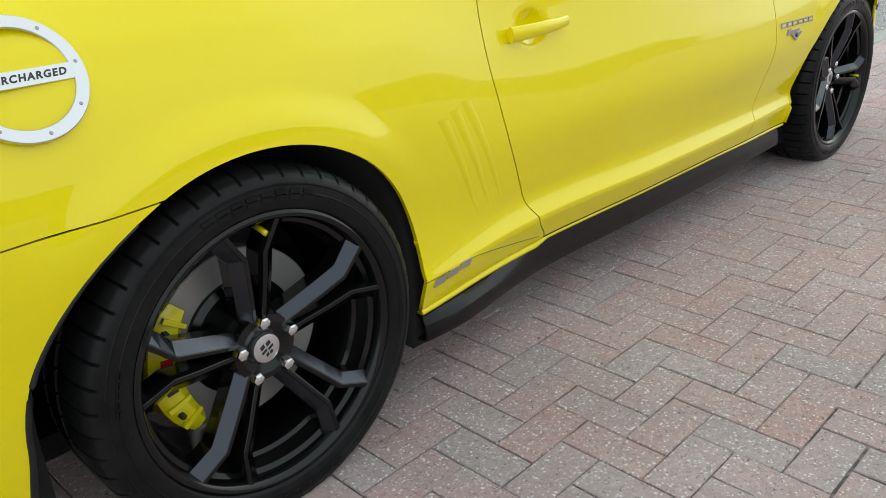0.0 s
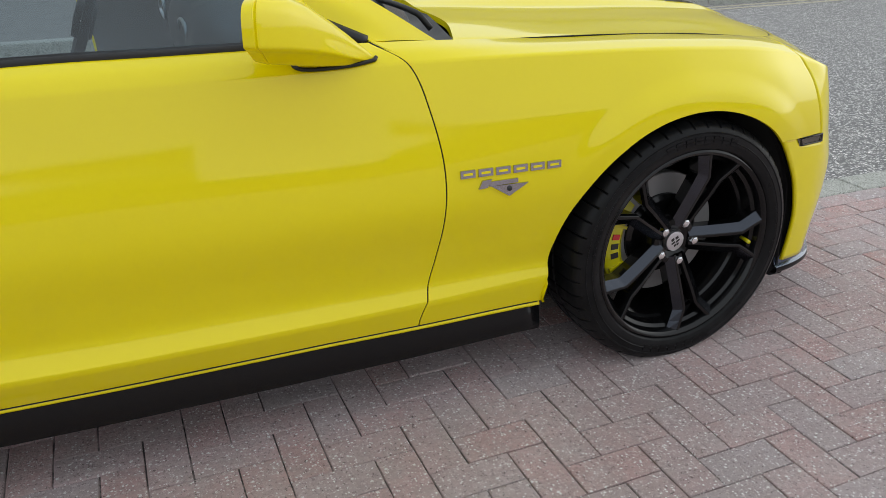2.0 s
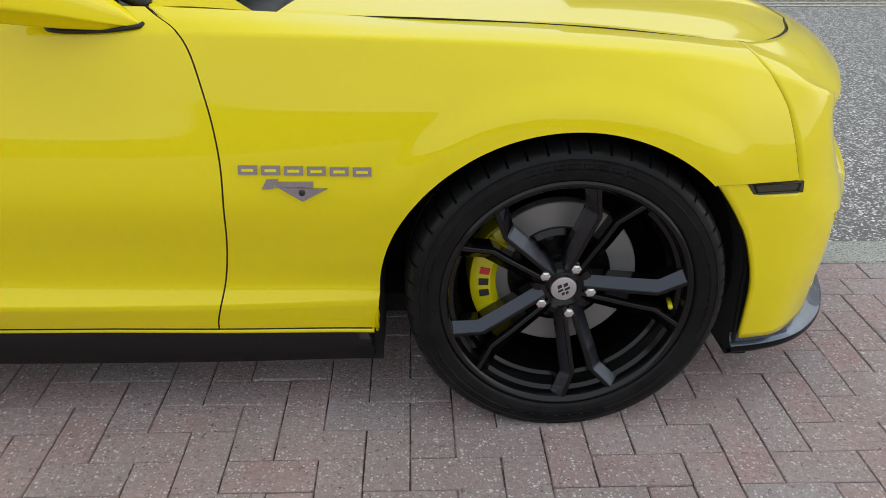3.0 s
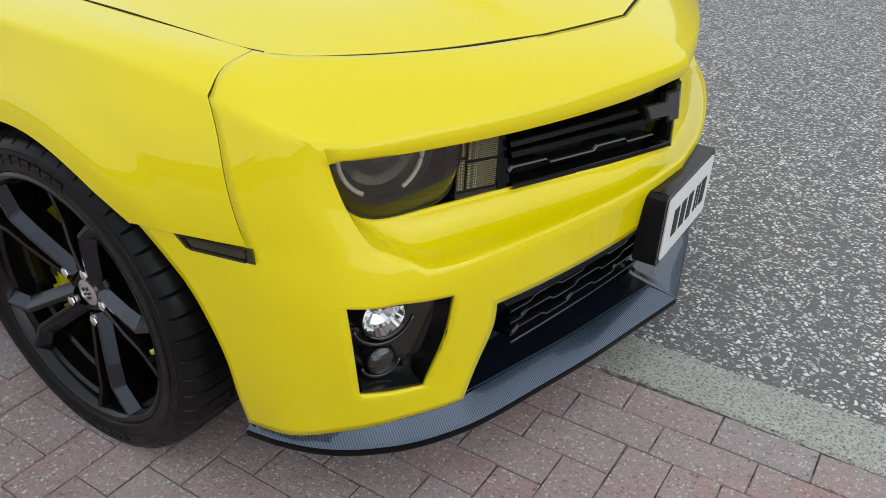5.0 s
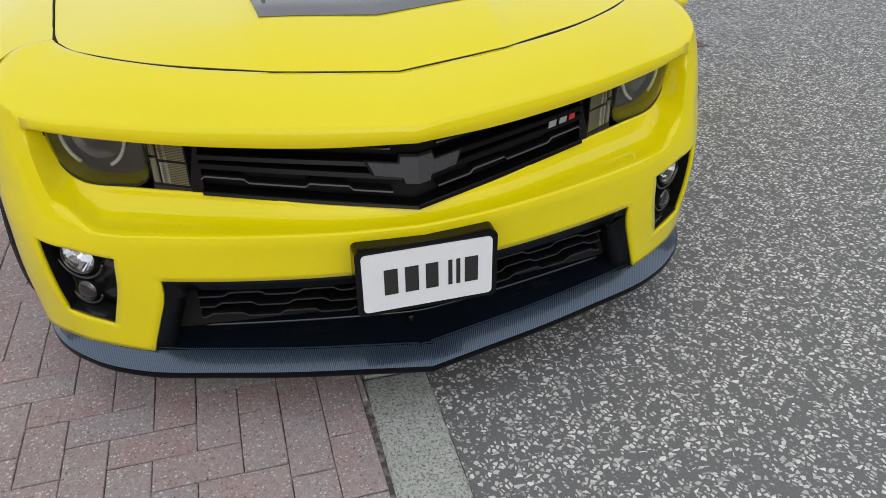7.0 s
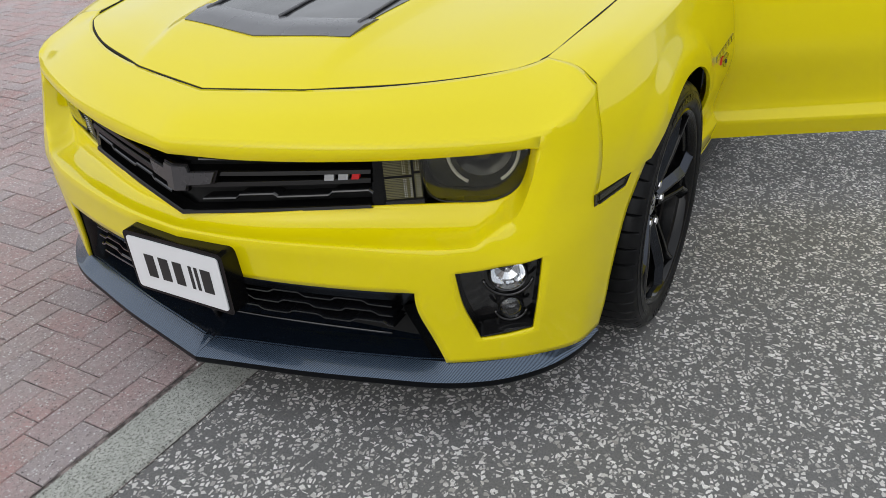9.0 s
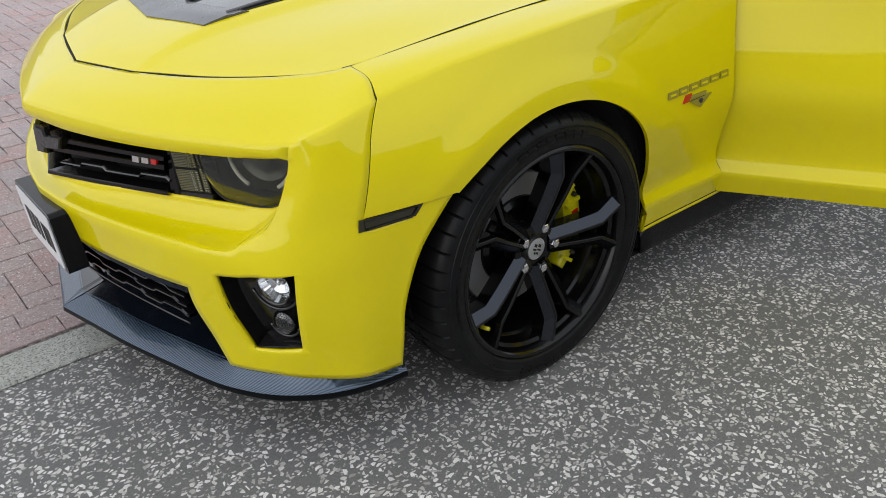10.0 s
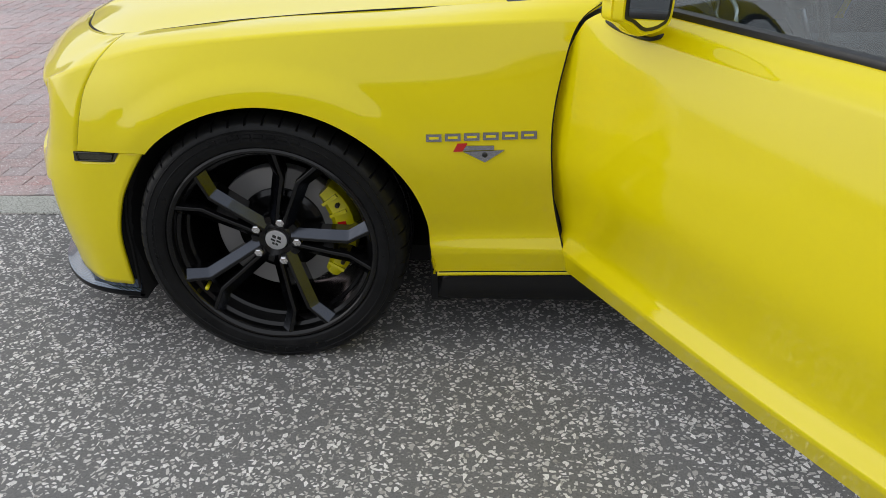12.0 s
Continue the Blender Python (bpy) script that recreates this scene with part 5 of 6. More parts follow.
slope = lambda y: 0.042 * (abs(y) / 0.44)  # the grille rises towards the lamps


def rise(k):
    return lambda y: k * abs(y) / 0.44


for side in (1, -1):
    for z0, z1, k in ((0.600, 0.614, 0.030), (0.628, 0.641, 0.022), (0.534, 0.545, 0.036)):
        part("grille_bar", bar(z0, z1, 0.0, side * 0.440, 0.04, 0.004, rise(k)), SATIN, grille, smooth=False)
    zig = lambda base: (lambda y: base * abs(y) / 0.44 + (0.008 if 0.13 < abs(y) % 0.22 else 0.0))
    part("grille_bar", bar(0.566, 0.573, side * 0.05, side * 0.44, 0.03, -0.004, zig(0.034)), GLOSS, grille, smooth=False)
    part("grille_bar", bar(0.664, 0.671, side * 0.05, side * 0.44, 0.03, -0.004, zig(0.014)), GLOSS, grille, smooth=False)
    post = [(grille_x(0.45, 0.58) + 0.006, side * 0.436, 0.566), (grille_x(0.45, 0.58) - 0.004, side * 0.462, 0.570), (grille_x(0.45, 0.69) - 0.016, side * 0.462, 0.705), (grille_x(0.45, 0.69), side * 0.438, 0.702)]
    part("grille_post", prism(post, (-0.03, 0, 0)), SATIN, grille, smooth=False)
# folded emblem on the middle of the grille, a plain cross bar
for side in (1, -1):
    pts = [(y * 0.88, 0.629 + (z - 0.614) * 0.88) for y, z in ((0.0, 0.581), (0.030, 0.583), (0.034, 0.597), (0.100, 0.604), (0.114, 0.636), (0.043, 0.631), (0.038, 0.648), (0.0, 0.647))]
    outline = [(grille_x(y, z) + 0.022, side * y, z) for y, z in pts]
    part("emblem", prism(outline, (-0.018, 0, 0)), EMBLEM, grille, "dark satin emblem", smooth=False)
    border = [(grille_x(y, z) + 0.015, side * y * 1.07, 0.629 + (z - 0.629) * 1.17) for y, z in pts]
    part("emblem_border", prism(border, (-0.010, 0, 0)), SATIN, grille, smooth=False)
# small badge on the grille: silver bars and a red one
for k, (y, m) in enumerate(((0.338, STEEL), (0.368, STEEL), (0.397, RED))):
    w = 0.021 if k < 2 else 0.016
    z = 0.6225 + 0.02 * (y / 0.44)
    o = [(grille_x(yy, z) + 0.010, yy, zz) for yy, zz in ((y, z - 0.011), (y + w, z - 0.010), (y + w + 0.004, z + 0.011), (y + 0.004, z + 0.010))]
    hole = prism(o, (-0.006, 0, 0))
    part("badge_bar", hole, m, grille, "red badge bar" if m is RED else "silver badge bar", smooth=False)

# headlamps
for left in (True, False):
    pick = (lambda vf: vf) if left else mirrored
    low = curve([(0.676, 0.475, 0.575), (0.640, 0.555, 0.578), (0.596, 0.66, 0.582), (0.566, 0.715, 0.592), (0.546, 0.742, 0.640), (0.541, 0.749, 0.712)], 6)
    high = curve([(0.690, 0.475, 0.705), (0.655, 0.555, 0.708), (0.610, 0.64, 0.712), (0.580, 0.69, 0.714), (0.556, 0.728, 0.716), (0.5415, 0.749, 0.7165)], 6)
    cols = []
    for y in np.concatenate([0.545 + 0.012 * np.linspace(0, 1, 6)[:-1] ** 2, np.linspace(0.557, 0.70, 12)[:-1], np.linspace(0.70, 0.750, 10)]):
        inner, outer_end = max(0.0, (0.585 - y) / 0.040), max(0.0, (y - 0.640) / 0.110)
        zb = 0.577 + 0.045 * (1 - math.sqrt(max(0, 1 - inner**2))) + 0.105 * (1 - math.sqrt(max(0, 1 - outer_end**2.6)))
        zt = 0.7165
        xl, xh = np.interp(y, low[:, 1], low[:, 0]), np.interp(y, high[:, 1], high[:, 0])
        cols.append([(xl + (xh - xl) * (z - 0.58) / 0.135 + 0.010 * math.sin(math.pi * min(1, max(0, (z - zb) / (zt - zb)))) ** 0.7, y, z) for z in np.linspace(zb, zt, 9)])
    g = np.array(cols).transpose(1, 0, 2)
    behind = g - (0.075, 0.03, 0)
    lamp = part("headlamp", pick(faces_of(behind, np.array((0.2, 0.3, 0.65)))), LAMPWELL, car, "smoked headlamp with a pale ring", thick=0.004)
    lens = part("lamp_lens", pick(faces_of(g, np.array((0.3, 0.3, 0.65)))), SMOKED, lamp, "smoked clear lens", thick=0.003)
    lens.visible_shadow = False
    edge_pts = np.vstack([g[::-1, 0], g[0, 1:], g[1:, -1]])
    part("lamp_seal", pick(tube(edge_pts, 0.0026, 6)), TRIM, lamp, "thin black seal")
    centre, d = np.array((0.572, 0.650, 0.692)), unit(np.array((0.86, 0.46, 0.05)))
    turn = Matrix.Translation(Vector(centre)) @ Vector((0, 1, 0)).rotation_difference(Vector(d)).to_matrix().to_4x4()
    for a0, a1 in ((math.pi, math.pi + 1.08), (2 * math.pi - 1.08, 2 * math.pi)):
        halo = [tuple(turn @ Vector((0.078 * math.cos(a), 0.004, 0.080 * math.sin(a)))) for a in np.linspace(a0, a1, 16)]
        part("halo_ring", pick(tube(halo, 0.0040, 8)), HALO, lamp, "pale daylight ring")
    bowl = lathe([(0.0, 0.012), (0.016, 0.009), (0.026, -0.001), (0.030, -0.010), (0.034, -0.006), (0.038, -0.012), (0.052, -0.020), (0.066, -0.012), (0.070, -0.03)], 36)
    part("projector", pick(([tuple(turn @ Vector(q)) for q in bowl[0]], bowl[1])), GLOSS, lamp, "dark projector lens", angle=35)
    # signal lamp between headlamp and grille: a slim cell and two broad ones in a black frame
    base = [np.array(p) for p in ((0.688, 0.462, 0.569), (0.648, 0.540, 0.573), (0.656, 0.540, 0.705), (0.696, 0.462, 0.700))]
    at = lambda u, v, out=0.0: base[0] + (base[1] - base[0]) * u + (base[3] - base[0]) * v + (base[2] - base[3] - base[1] + base[0]) * u * v + np.array((0.88, 0.46, 0)) * out
    signal = part("signal_lamp", pick(prism(base, (-0.03, -0.01, 0))), SATIN, car, "smoked ribbed turn signal", smooth=False)
    for u0, u1, v0, v1 in ((0.04, 0.74, 0.13, 0.52), (0.04, 0.74, 0.57, 0.93), (0.80, 0.97, 0.13, 0.58), (0.80, 0.97, 0.63, 0.95)):
        cell = part("signal_cell", pick(prism([at(u0, v0, 0.001), at(u1, v0, 0.001), at(u1, v1, 0.001), at(u0, v1, 0.001)], (-0.004, -0.002, 0))), RIBBED, signal, smooth=False)
        ribs = [tube([at(u0, v, 0.001), at(u1, v, 0.001)], 0.0009, 5) for v in np.linspace(v0 + 0.02, v1 - 0.02, 12)]
        part("lens_rib", pick(joined(*ribs)), AMBERGREY, signal)
        beads = []
        for u in ((u1 - 0.22, u1 - 0.17, u1 - 0.06, u1 - 0.03) if u1 < 0.8 else (u0 + 0.06, u1 - 0.05)):
            for v in np.linspace(v0 + 0.03, v1 - 0.03, 9):
                beads.append(tube([at(u, v, 0.002), at(u + 0.015, v + 0.004, 0.002)], 0.0011, 4))
        part("lens_bead", pick(joined(*beads)), STEEL, signal, "tiny bright reflector beads", smooth=False)
    sill_strip = [at(0.0, 0.02, 0.003), at(1.0, 0.02, 0.003), at(1.0, 0.09, 0.001), at(0.0, 0.09, 0.001)]
    part("lamp_ledge", pick(prism(sill_strip, (-0.01, 0, 0))), RIMFACE, signal, "grey ledge under the lamp", smooth=False)
    part("dark_backing", pick(prism([(0.60, 0.44, 0.54), (0.52, 0.56, 0.54), (0.46, 0.76, 0.56), (0.46, 0.76, 0.74), (0.52, 0.56, 0.74), (0.60, 0.44, 0.74)], (-0.02, 0, 0))), INNER, lamp, smooth=False)
    # side marker
    mk = [(0.357, side_y(0.357, 0.597) + 0.001, 0.5985), (0.494, 0.8850, 0.5885), (0.497, 0.8845, 0.5625), (0.376, side_y(0.376, 0.572) + 0.001, 0.5715)]
    marker = part("side_marker", pick(prism(mk, (-0.004, -0.012, 0))), AMBERGREY, car, "smoked side marker lamp", smooth=False)
    inset = [np.array(mk[0]) * 0.9 + np.array(mk[2]) * 0.1 + (0.001, 0.002, 0), np.array(mk[1]) * 0.92 + np.array(mk[3]) * 0.08 + (0, 0.002, 0), np.array(mk[2]) * 0.9 + np.array(mk[0]) * 0.1 + (0, 0.002, 0), np.array(mk[3]) * 0.92 + np.array(mk[1]) * 0.08 + (0, 0.002, 0)]
    part("marker_frame", pick(tube([tuple(q) for q in inset] , 0.0022, 6, True)), TRIM, marker)

# number plate on a thick black holder
holder = tagged(new("number_plate"), "white plate in a thick black holder")
holder.parent = car
holder.matrix_basis = pose(0.914, 0.0, 0.405, 0, 2.5, 0)


def rounded(w, h, r, x):
    out = []
    for cx, cz, a0 in ((w - r, h - r, 0), (-w + r, h - r, 90), (-w + r, -h + r, 180), (w - r, -h + r, 270)):
        for a in np.linspace(0, 90, 6):
            out.append((x, cx + r * math.cos(radians(a0 + a)), cz + r * math.sin(radians(a0 + a))))
    return out


part("holder", prism(rounded(0.158, 0.085, 0.014, -0.002), (-0.052, 0, 0)), SATIN, holder, "thick satin black holder", smooth=False)
part("plate", prism(rounded(0.145, 0.0735, 0.010, 0.002), (-0.003, 0, 0)), PLATE_WHITE, holder, "white reflective plate", smooth=False)
for y, w in ((0.097, 0.015), (0.067, 0.0045), (0.049, 0.0045), (0.008, 0.014), (-0.037, 0.015), (-0.083, 0.015)):
    part("bar", prism([(0.0035, y - w, -0.033), (0.0035, y + w, -0.033), (0.0035, y + w, 0.031), (0.0035, y - w, 0.031)], (-0.002, 0, 0)), DARKMARK, holder, "dark bar", smooth=False)

# bonnet vent insert
def on_hood(x, y, lift):
    return np.array((x, y, hood_z(x, y) + lift))


vent_rows = []
for t in np.linspace(0, 1, 7):
    row = []
    for u in np.linspace(-1, 1, 25):
        a = abs(u)
        front = 0.522 - 0.040 * a
        back_x = 0.405 - 0.010 * a
        y = u * (0.262 + 0.010 * t)
        row.append(on_hood(front + (back_x - front) * t - 0.03 * t * a ** 3, y, 0.0035 + 0.004 * math.sin(t * 3.1)))
    vent_rows.append(row)
vent = part("bonnet_vent", faces_of(np.array(vent_rows), np.array((0.3, 0, 0))), VENT, car, "smooth grey bonnet vent insert", thick=0.006)
hole_rows = [[on_hood(x, u * (0.255 + 0.02 * (0.41 - x) / 0.2), 0.0025) for u in np.linspace(-1, 1, 21)] for x in np.linspace(0.412, 0.19, 8)]
part("vent_opening", faces_of(np.array(hole_rows), np.array((0.3, 0, 0))), GLOSS, vent, "dark vent opening", thick=0.003)
for u in (-0.9, 0.0, 0.9):
    part("vent_bar", tube([on_hood(x, u * 0.27, 0.006) for x in np.linspace(0.41, 0.19, 8)], 0.0045, 8), VENT, vent)
rearp = [[on_hood(x, u * (0.27 + 0.0 * x), 0.004) for u in np.linspace(-1, 1, 21)] for x in np.linspace(0.20, 0.08, 5)]
part("vent_rear", faces_of(np.array(rearp), np.array((0.3, 0, 0))), VENT, vent, thick=0.006)

# ---- badges ----
def on_side(x, z, out=0.0):
    return np.array((x, side_y(x, z) + out, z))


for left in (True, False):
    pick = (lambda vf: vf) if left else mirrored
    badge = new("wing_badge")
    badge.parent = car
    tagged(badge, "silver badge of bars over a small shield")
    zl = lambda x: 0.637 + 0.028 * (-x - 0.412) * 0.7
    for k in range(6):
        x0 = -0.414 - k * 0.0450
        x1 = x0 - 0.037
        zc = zl(x0)
        o = [on_side(x0, zc - 0.009, 0.004), on_side(x1, zc - 0.009, 0.004), on_side(x1, zc + 0.009, 0.004), on_side(x0, zc + 0.009, 0.004)]
        part("badge_bar", pick(prism(o, (0, -0.005, 0))), BADGE, badge, "silver bar", smooth=False)
        slit = [on_side(x0 - 0.007, zc - 0.0028, 0.0045), on_side(x1 + 0.007, zc - 0.0028, 0.0045), on_side(x1 + 0.007, zc + 0.0028, 0.0045), on_side(x0 - 0.007, zc + 0.0028, 0.0045)]
        part("badge_inset", pick(prism(slit, (0, -0.005, 0))), YELLOW, badge, smooth=False)
    o = [on_side(-0.502, 0.603, 0.005), on_side(-0.600, 0.606, 0.005), on_side(-0.553, 0.576, 0.006)]
    part("shield", pick(prism(o, (0, -0.006, 0))), BADGE, badge, "silver pointed shield", smooth=False)
    part("shield_stud", pick(([tuple(v + on_side(-0.553, 0.595, 0.0065)) for v in np.array(lathe([(0, 0.001), (0.006, 0.001), (0.007, -0.002)], 14)[0])], lathe([(0, 0.001), (0.006, 0.001), (0.007, -0.002)], 14)[1])), DARKMARK, badge)
    xa, xb = (-0.500, -0.575) if left else (-0.605, -0.530)
    o = [on_side(xa, 0.606, 0.005), on_side(xb, 0.607, 0.005), on_side(xb, 0.617, 0.005), on_side(xa, 0.617, 0.005)]
    part("flag_bar", pick(prism(o, (0, -0.006, 0))), BADGE, badge, "silver bar with dark lettering", smooth=False)
    xr = -0.478 if left else -0.632
    k = -1 if left else 1
    o = [on_side(xr, 0.603, 0.0055), on_side(xr + k * 0.022, 0.604, 0.0055), on_side(xr + k * 0.034, 0.623, 0.0055), on_side(xr + k * 0.010, 0.622, 0.0055)]
    part("flag", pick(prism(o, (0, -0.006, 0))), RED if left else BADGE, badge, "red flag" if left else "silver flag", smooth=False)
    # rear sill badge
    for k in range(3):
        x0 = -2.276 - k * 0.046
        z = 0.311 - k * 0.004
        o = [on_side(x0, z - 0.011, 0.004), on_side(x0 - 0.038, z - 0.011, 0.004), on_side(x0 - 0.034, z + 0.011, 0.004), on_side(x0 + 0.004, z + 0.011, 0.004)]
        part("sill_badge_bar", pick(prism(o, (0, -0.006, 0))), STEEL, badge, "silver bar", smooth=False)

# fuel flap ring with a lettered cross bar, on the right quarter
FC_X, FC_Z, FR = -3.153, 0.893, 0.094
ux, up = Vector((1, 0, 0)), Vector((0, (side_y(FC_X, FC_Z - 0.06) - side_y(FC_X, FC_Z + 0.06)), 0.12)).normalized()
nn = ux.cross(up).normalized()
flap_m = Matrix(((ux.x, up.x, nn.x, FC_X), (ux.y, up.y, nn.y, -side_y(FC_X, FC_Z)), (ux.z, up.z, nn.z, FC_Z), (0, 0, 0, 1)))
flap = new("fuel_flap")
flap.parent = car
flap.matrix_basis = flap_m @ pose(0, 0, 0.004)
tagged(flap, "silver fuel flap ring with a lettered bar")
ring = []
for r, h in ((FR - 0.019, -0.003), (FR - 0.019, 0.002), (FR - 0.018, 0.003), (FR - 0.001, 0.003), (FR, 0.002), (FR, -0.007)):
    ring.append([(r * math.cos(a), r * math.sin(a), h) for a in np.linspace(0, 2 * math.pi, 73)])
part("ring", faces_of(np.array(ring), None), STEEL, flap, "brushed steel ring", angle=35)
part("cross_bar", boxes(((-FR + 0.012, -0.0120, -0.003), (FR - 0.012, 0.0120, 0.0026)), bevel=0.0006), STEEL, flap, "brushed steel bar", smooth=False)
for k in range(8):
    a = radians(45 * k + 8)
    part("screw", ([((FR - 0.0095) * math.cos(a) + x, (FR - 0.0095) * math.sin(a) + z, 0.0032 + y * 0.4) for x, y, z in lathe([(0.0, 0.0005), (0.0028, 0.0), (0.0035, -0.002)], 12)[0]], lathe([(0.0, 0.0005), (0.0028, 0.0), (0.0035, -0.002)], 12)[1]), DISC, flap)


def lettering(name, text, size, depth, material, parent, m, label):
    cu = bpy.data.curves.new(name, "FONT")
    cu.body, cu.size, cu.extrude, cu.align_x, cu.align_y, cu.shear = text, size, depth, "CENTER", "CENTER", 0.25
    cu.space_character, cu.offset = 1.22, 0.0005
    tmp = new("lettering_source", cu)
    bpy.context.view_layer.update()
    me = bpy.data.meshes.new_from_object(tmp.evaluated_get(bpy.context.evaluated_depsgraph_get()))
    bpy.data.objects.remove(tmp)
    me.materials.clear()
    me.materials.append(material)
    ob = new(name, me)
    ob.parent, ob.matrix_basis = parent, m
    return tagged(ob, label)


lettering("lettering", "SUPERCHARGED", 0.0148, 0.0004, DARKMARK, flap, pose(0.001, 0, 0.0028), "dark lettering reading SUPERCHARGED")

# three shallow gills behind the passenger and driver doors
for left in (True, False):
    pick = (lambda vf: vf) if left else mirrored
    for k in range(3):
        g = []
        for t in np.linspace(0, 1, 16):
            x, z = -2.350 + 0.042 * k + 0.135 * t, 0.668 + 0.012 * k - 0.265 * t
            w = 0.019 * (1 - 0.6 * t)
            d = 0.0045 * (1 - t) ** 0.6
            g.append([on_side(x - w, z, -0.0003), on_side(x - w * 0.2, z, d * 0.5), on_side(x + w * 0.6, z, d), on_side(x + w, z, -0.0003)])
        part("gill", pick(faces_of(np.array(g))), YELLOW, car, thick=0.001)
    seam = [on_side(x, 0.258 + 0.058 * min(1, (-1.955 - x) / 0.30), 0.0002) for x in np.linspace(-1.957, -2.435, 24)]
    part("sill_seam", pick(tube(seam, 0.0008, 6)), TRIM, car, "thin dark panel seam")

# ---- ground ----
def sheet(name, corners, material, label, category, z=0.0):
    ob = new(name, mesh_of(name, ([(x, y, z) for x, y in corners], [list(range(len(corners)))]), material, weld=False, smooth=False))
    return tagged(ob, label, category, kind="structure")


KERB_TURN = radians(-1.2)
KC, KS = math.cos(KERB_TURN), math.sin(KERB_TURN)


def pave(u, v):
    """Ground place from u along the kerb and v across it (v = 0: the kerb's paving side)."""
    return (u * KC - v * KS, -0.122 + u * KS + v * KC)


sheet("road", [(-300, -300), (300, -300), (300, 300), (-300, 300)], ASPHALT, "grey asphalt road with exposed pale stone chips", "road", -0.006)
bed = sheet("pavement", [pave(-11.6, -11), pave(12.6, -11), pave(12.6, 0.0), pave(-11.6, 0.0)], JOINT, "block paved pavement with sandy joints", "pavement", -0.003)
beyond = sheet("pavement_beyond", [pave(-120, -120), pave(120, -120), pave(120, 0.0), pave(-120, 0.0)], BRICK, "red-brown paving running on into the distance", "pavement", -0.0045)

# ---- kerb stones, flush between paving and road ----
def stone(lx, ly, h, chamfer, tilt=(0.0, 0.0)):
    """A block with chamfered top edges; its top's middle is the origin."""
    a, b, c = lx / 2, ly / 2, chamfer
    v = [(-a + c, -b + c, 0), (a - c, -b + c, 0), (a - c, b - c, 0), (-a + c, b - c, 0)]
    v += [(-a, -b, -c), (a, -b, -c), (a, b, -c), (-a, b, -c), (-a, -b, -h), (a, -b, -h), (a, b, -h), (-a, b, -h)]
    v = [(x, y, z + (tilt[0] * x + tilt[1] * y if k < 8 else 0)) for k, (x, y, z) in enumerate(v)]
    f = [[0, 1, 2, 3]]
    for k in range(4):
        n = (k + 1) % 4
        f += [[4 + k, 4 + n, n, k], [8 + k, 8 + n, 4 + n, 4 + k]]
    return v, f


rng = random.Random(7)
KERB_W = 0.165
sheet("kerb_bed", [pave(-40, 0.0), pave(40, 0.0), pave(40, KERB_W), pave(-40, KERB_W)], JOINT, "dark joint bed under the kerb stones", "kerb", -0.0035)
kerb = tagged(new("kerb"), "weathered grey concrete kerb stones laid flush", "kerb", kind="structure")
kerb_mesh = mesh_of("kerb_stone", stone(0.908, KERB_W - 0.005, 0.05, 0.006), KERB, smooth=False)
for k in range(-14, 16):
    ob = new("kerb_stone", kerb_mesh)
    x, y = pave(0.27 + 0.915 * k, KERB_W / 2)
    ob.parent, ob.matrix_basis = kerb, pose(x, y, 0.003 + rng.uniform(-0.001, 0.001), 0, 0, math.degrees(KERB_TURN))

# ---- far side of the road: kerb, pavement, double yellow lines ----
LINE = mat("faded_road_line", (0.62, 0.56, 0.36), 0.8)
kl = Nodes(LINE)
kl.set("Base Color", kl.mix(kl.ramp(kl.noise(60, 6, 0.7), (0.42, (0.0,)), (0.60, (0.8,))), (0.64, 0.58, 0.40), (0.16, 0.15, 0.14)))
for y in (4.66, 4.82):
    sheet("road_line", [(-60, y), (60, y), (60, y + 0.06), (-60, y + 0.06)], LINE, "faded pale yellow line along the far kerb", "road line", -0.0025)
far_kerb = tagged(new("far_kerb"), "grey concrete kerb on the far side of the road", "kerb", kind="structure")
far_mesh = mesh_of("kerb_stone", stone(0.905, 0.13, 0.12, 0.012), KERB, smooth=False)
for k in range(-16, 30):
    ob = new("kerb_stone", far_mesh)
    ob.parent, ob.matrix_basis = far_kerb, pose(0.915 * k, 5.06, 0.10)
far_path = mat("far_paving", (0.22, 0.21, 0.20), 0.9)
kf = Nodes(far_path)
kf.set("Base Color", kf.mix(kf.noise(8, 6), (0.15, 0.145, 0.14), (0.27, 0.26, 0.25)))
kf.bump(kf.noise(150, 3), 0.4, 0.003)
far_ob = new("far_pavement", mesh_of("far_pavement", boxes(((-80, 5.127, -0.1), (80, 9.0, 0.092))), far_path, smooth=False))
tagged(far_ob, "grey tarmac pavement across the road", "pavement", kind="structure")

# ---- iron cover in the road ----
IRON = mat("rusty_iron", (0.16, 0.10, 0.075), 0.7, 0.3)
ki = Nodes(IRON)
ki.set("Base Color", ki.mix(ki.noise(25, 6), (0.17, 0.115, 0.095), (0.26, 0.19, 0.165)))
ki.bump(ki.noise(200, 3), 0.4, 0.002)
cover = tagged(new("iron_cover", mesh_of("iron_cover", boxes(((-0.235, -0.31, -0.02), (0.235, 0.31, 0.0)), bevel=0.003), IRON, smooth=False)), "rust-brown cast iron access cover with raised lugs", "access cover")
cover.matrix_basis = pose(-1.835, 1.955, 0.0)
lug = mesh_of("lug", boxes(((-0.018, -0.006, -0.001), (0.018, 0.006, 0.005)), bevel=0.002), IRON, smooth=False)
for i in range(7):
    for j in range(9):
        ob = new("lug", lug)
        ob.parent, ob.matrix_basis = cover, pose(-0.195 + 0.065 * i, -0.27 + 0.0675 * j, 0, 0, 0, 90 * ((i + j) % 2) + 8)
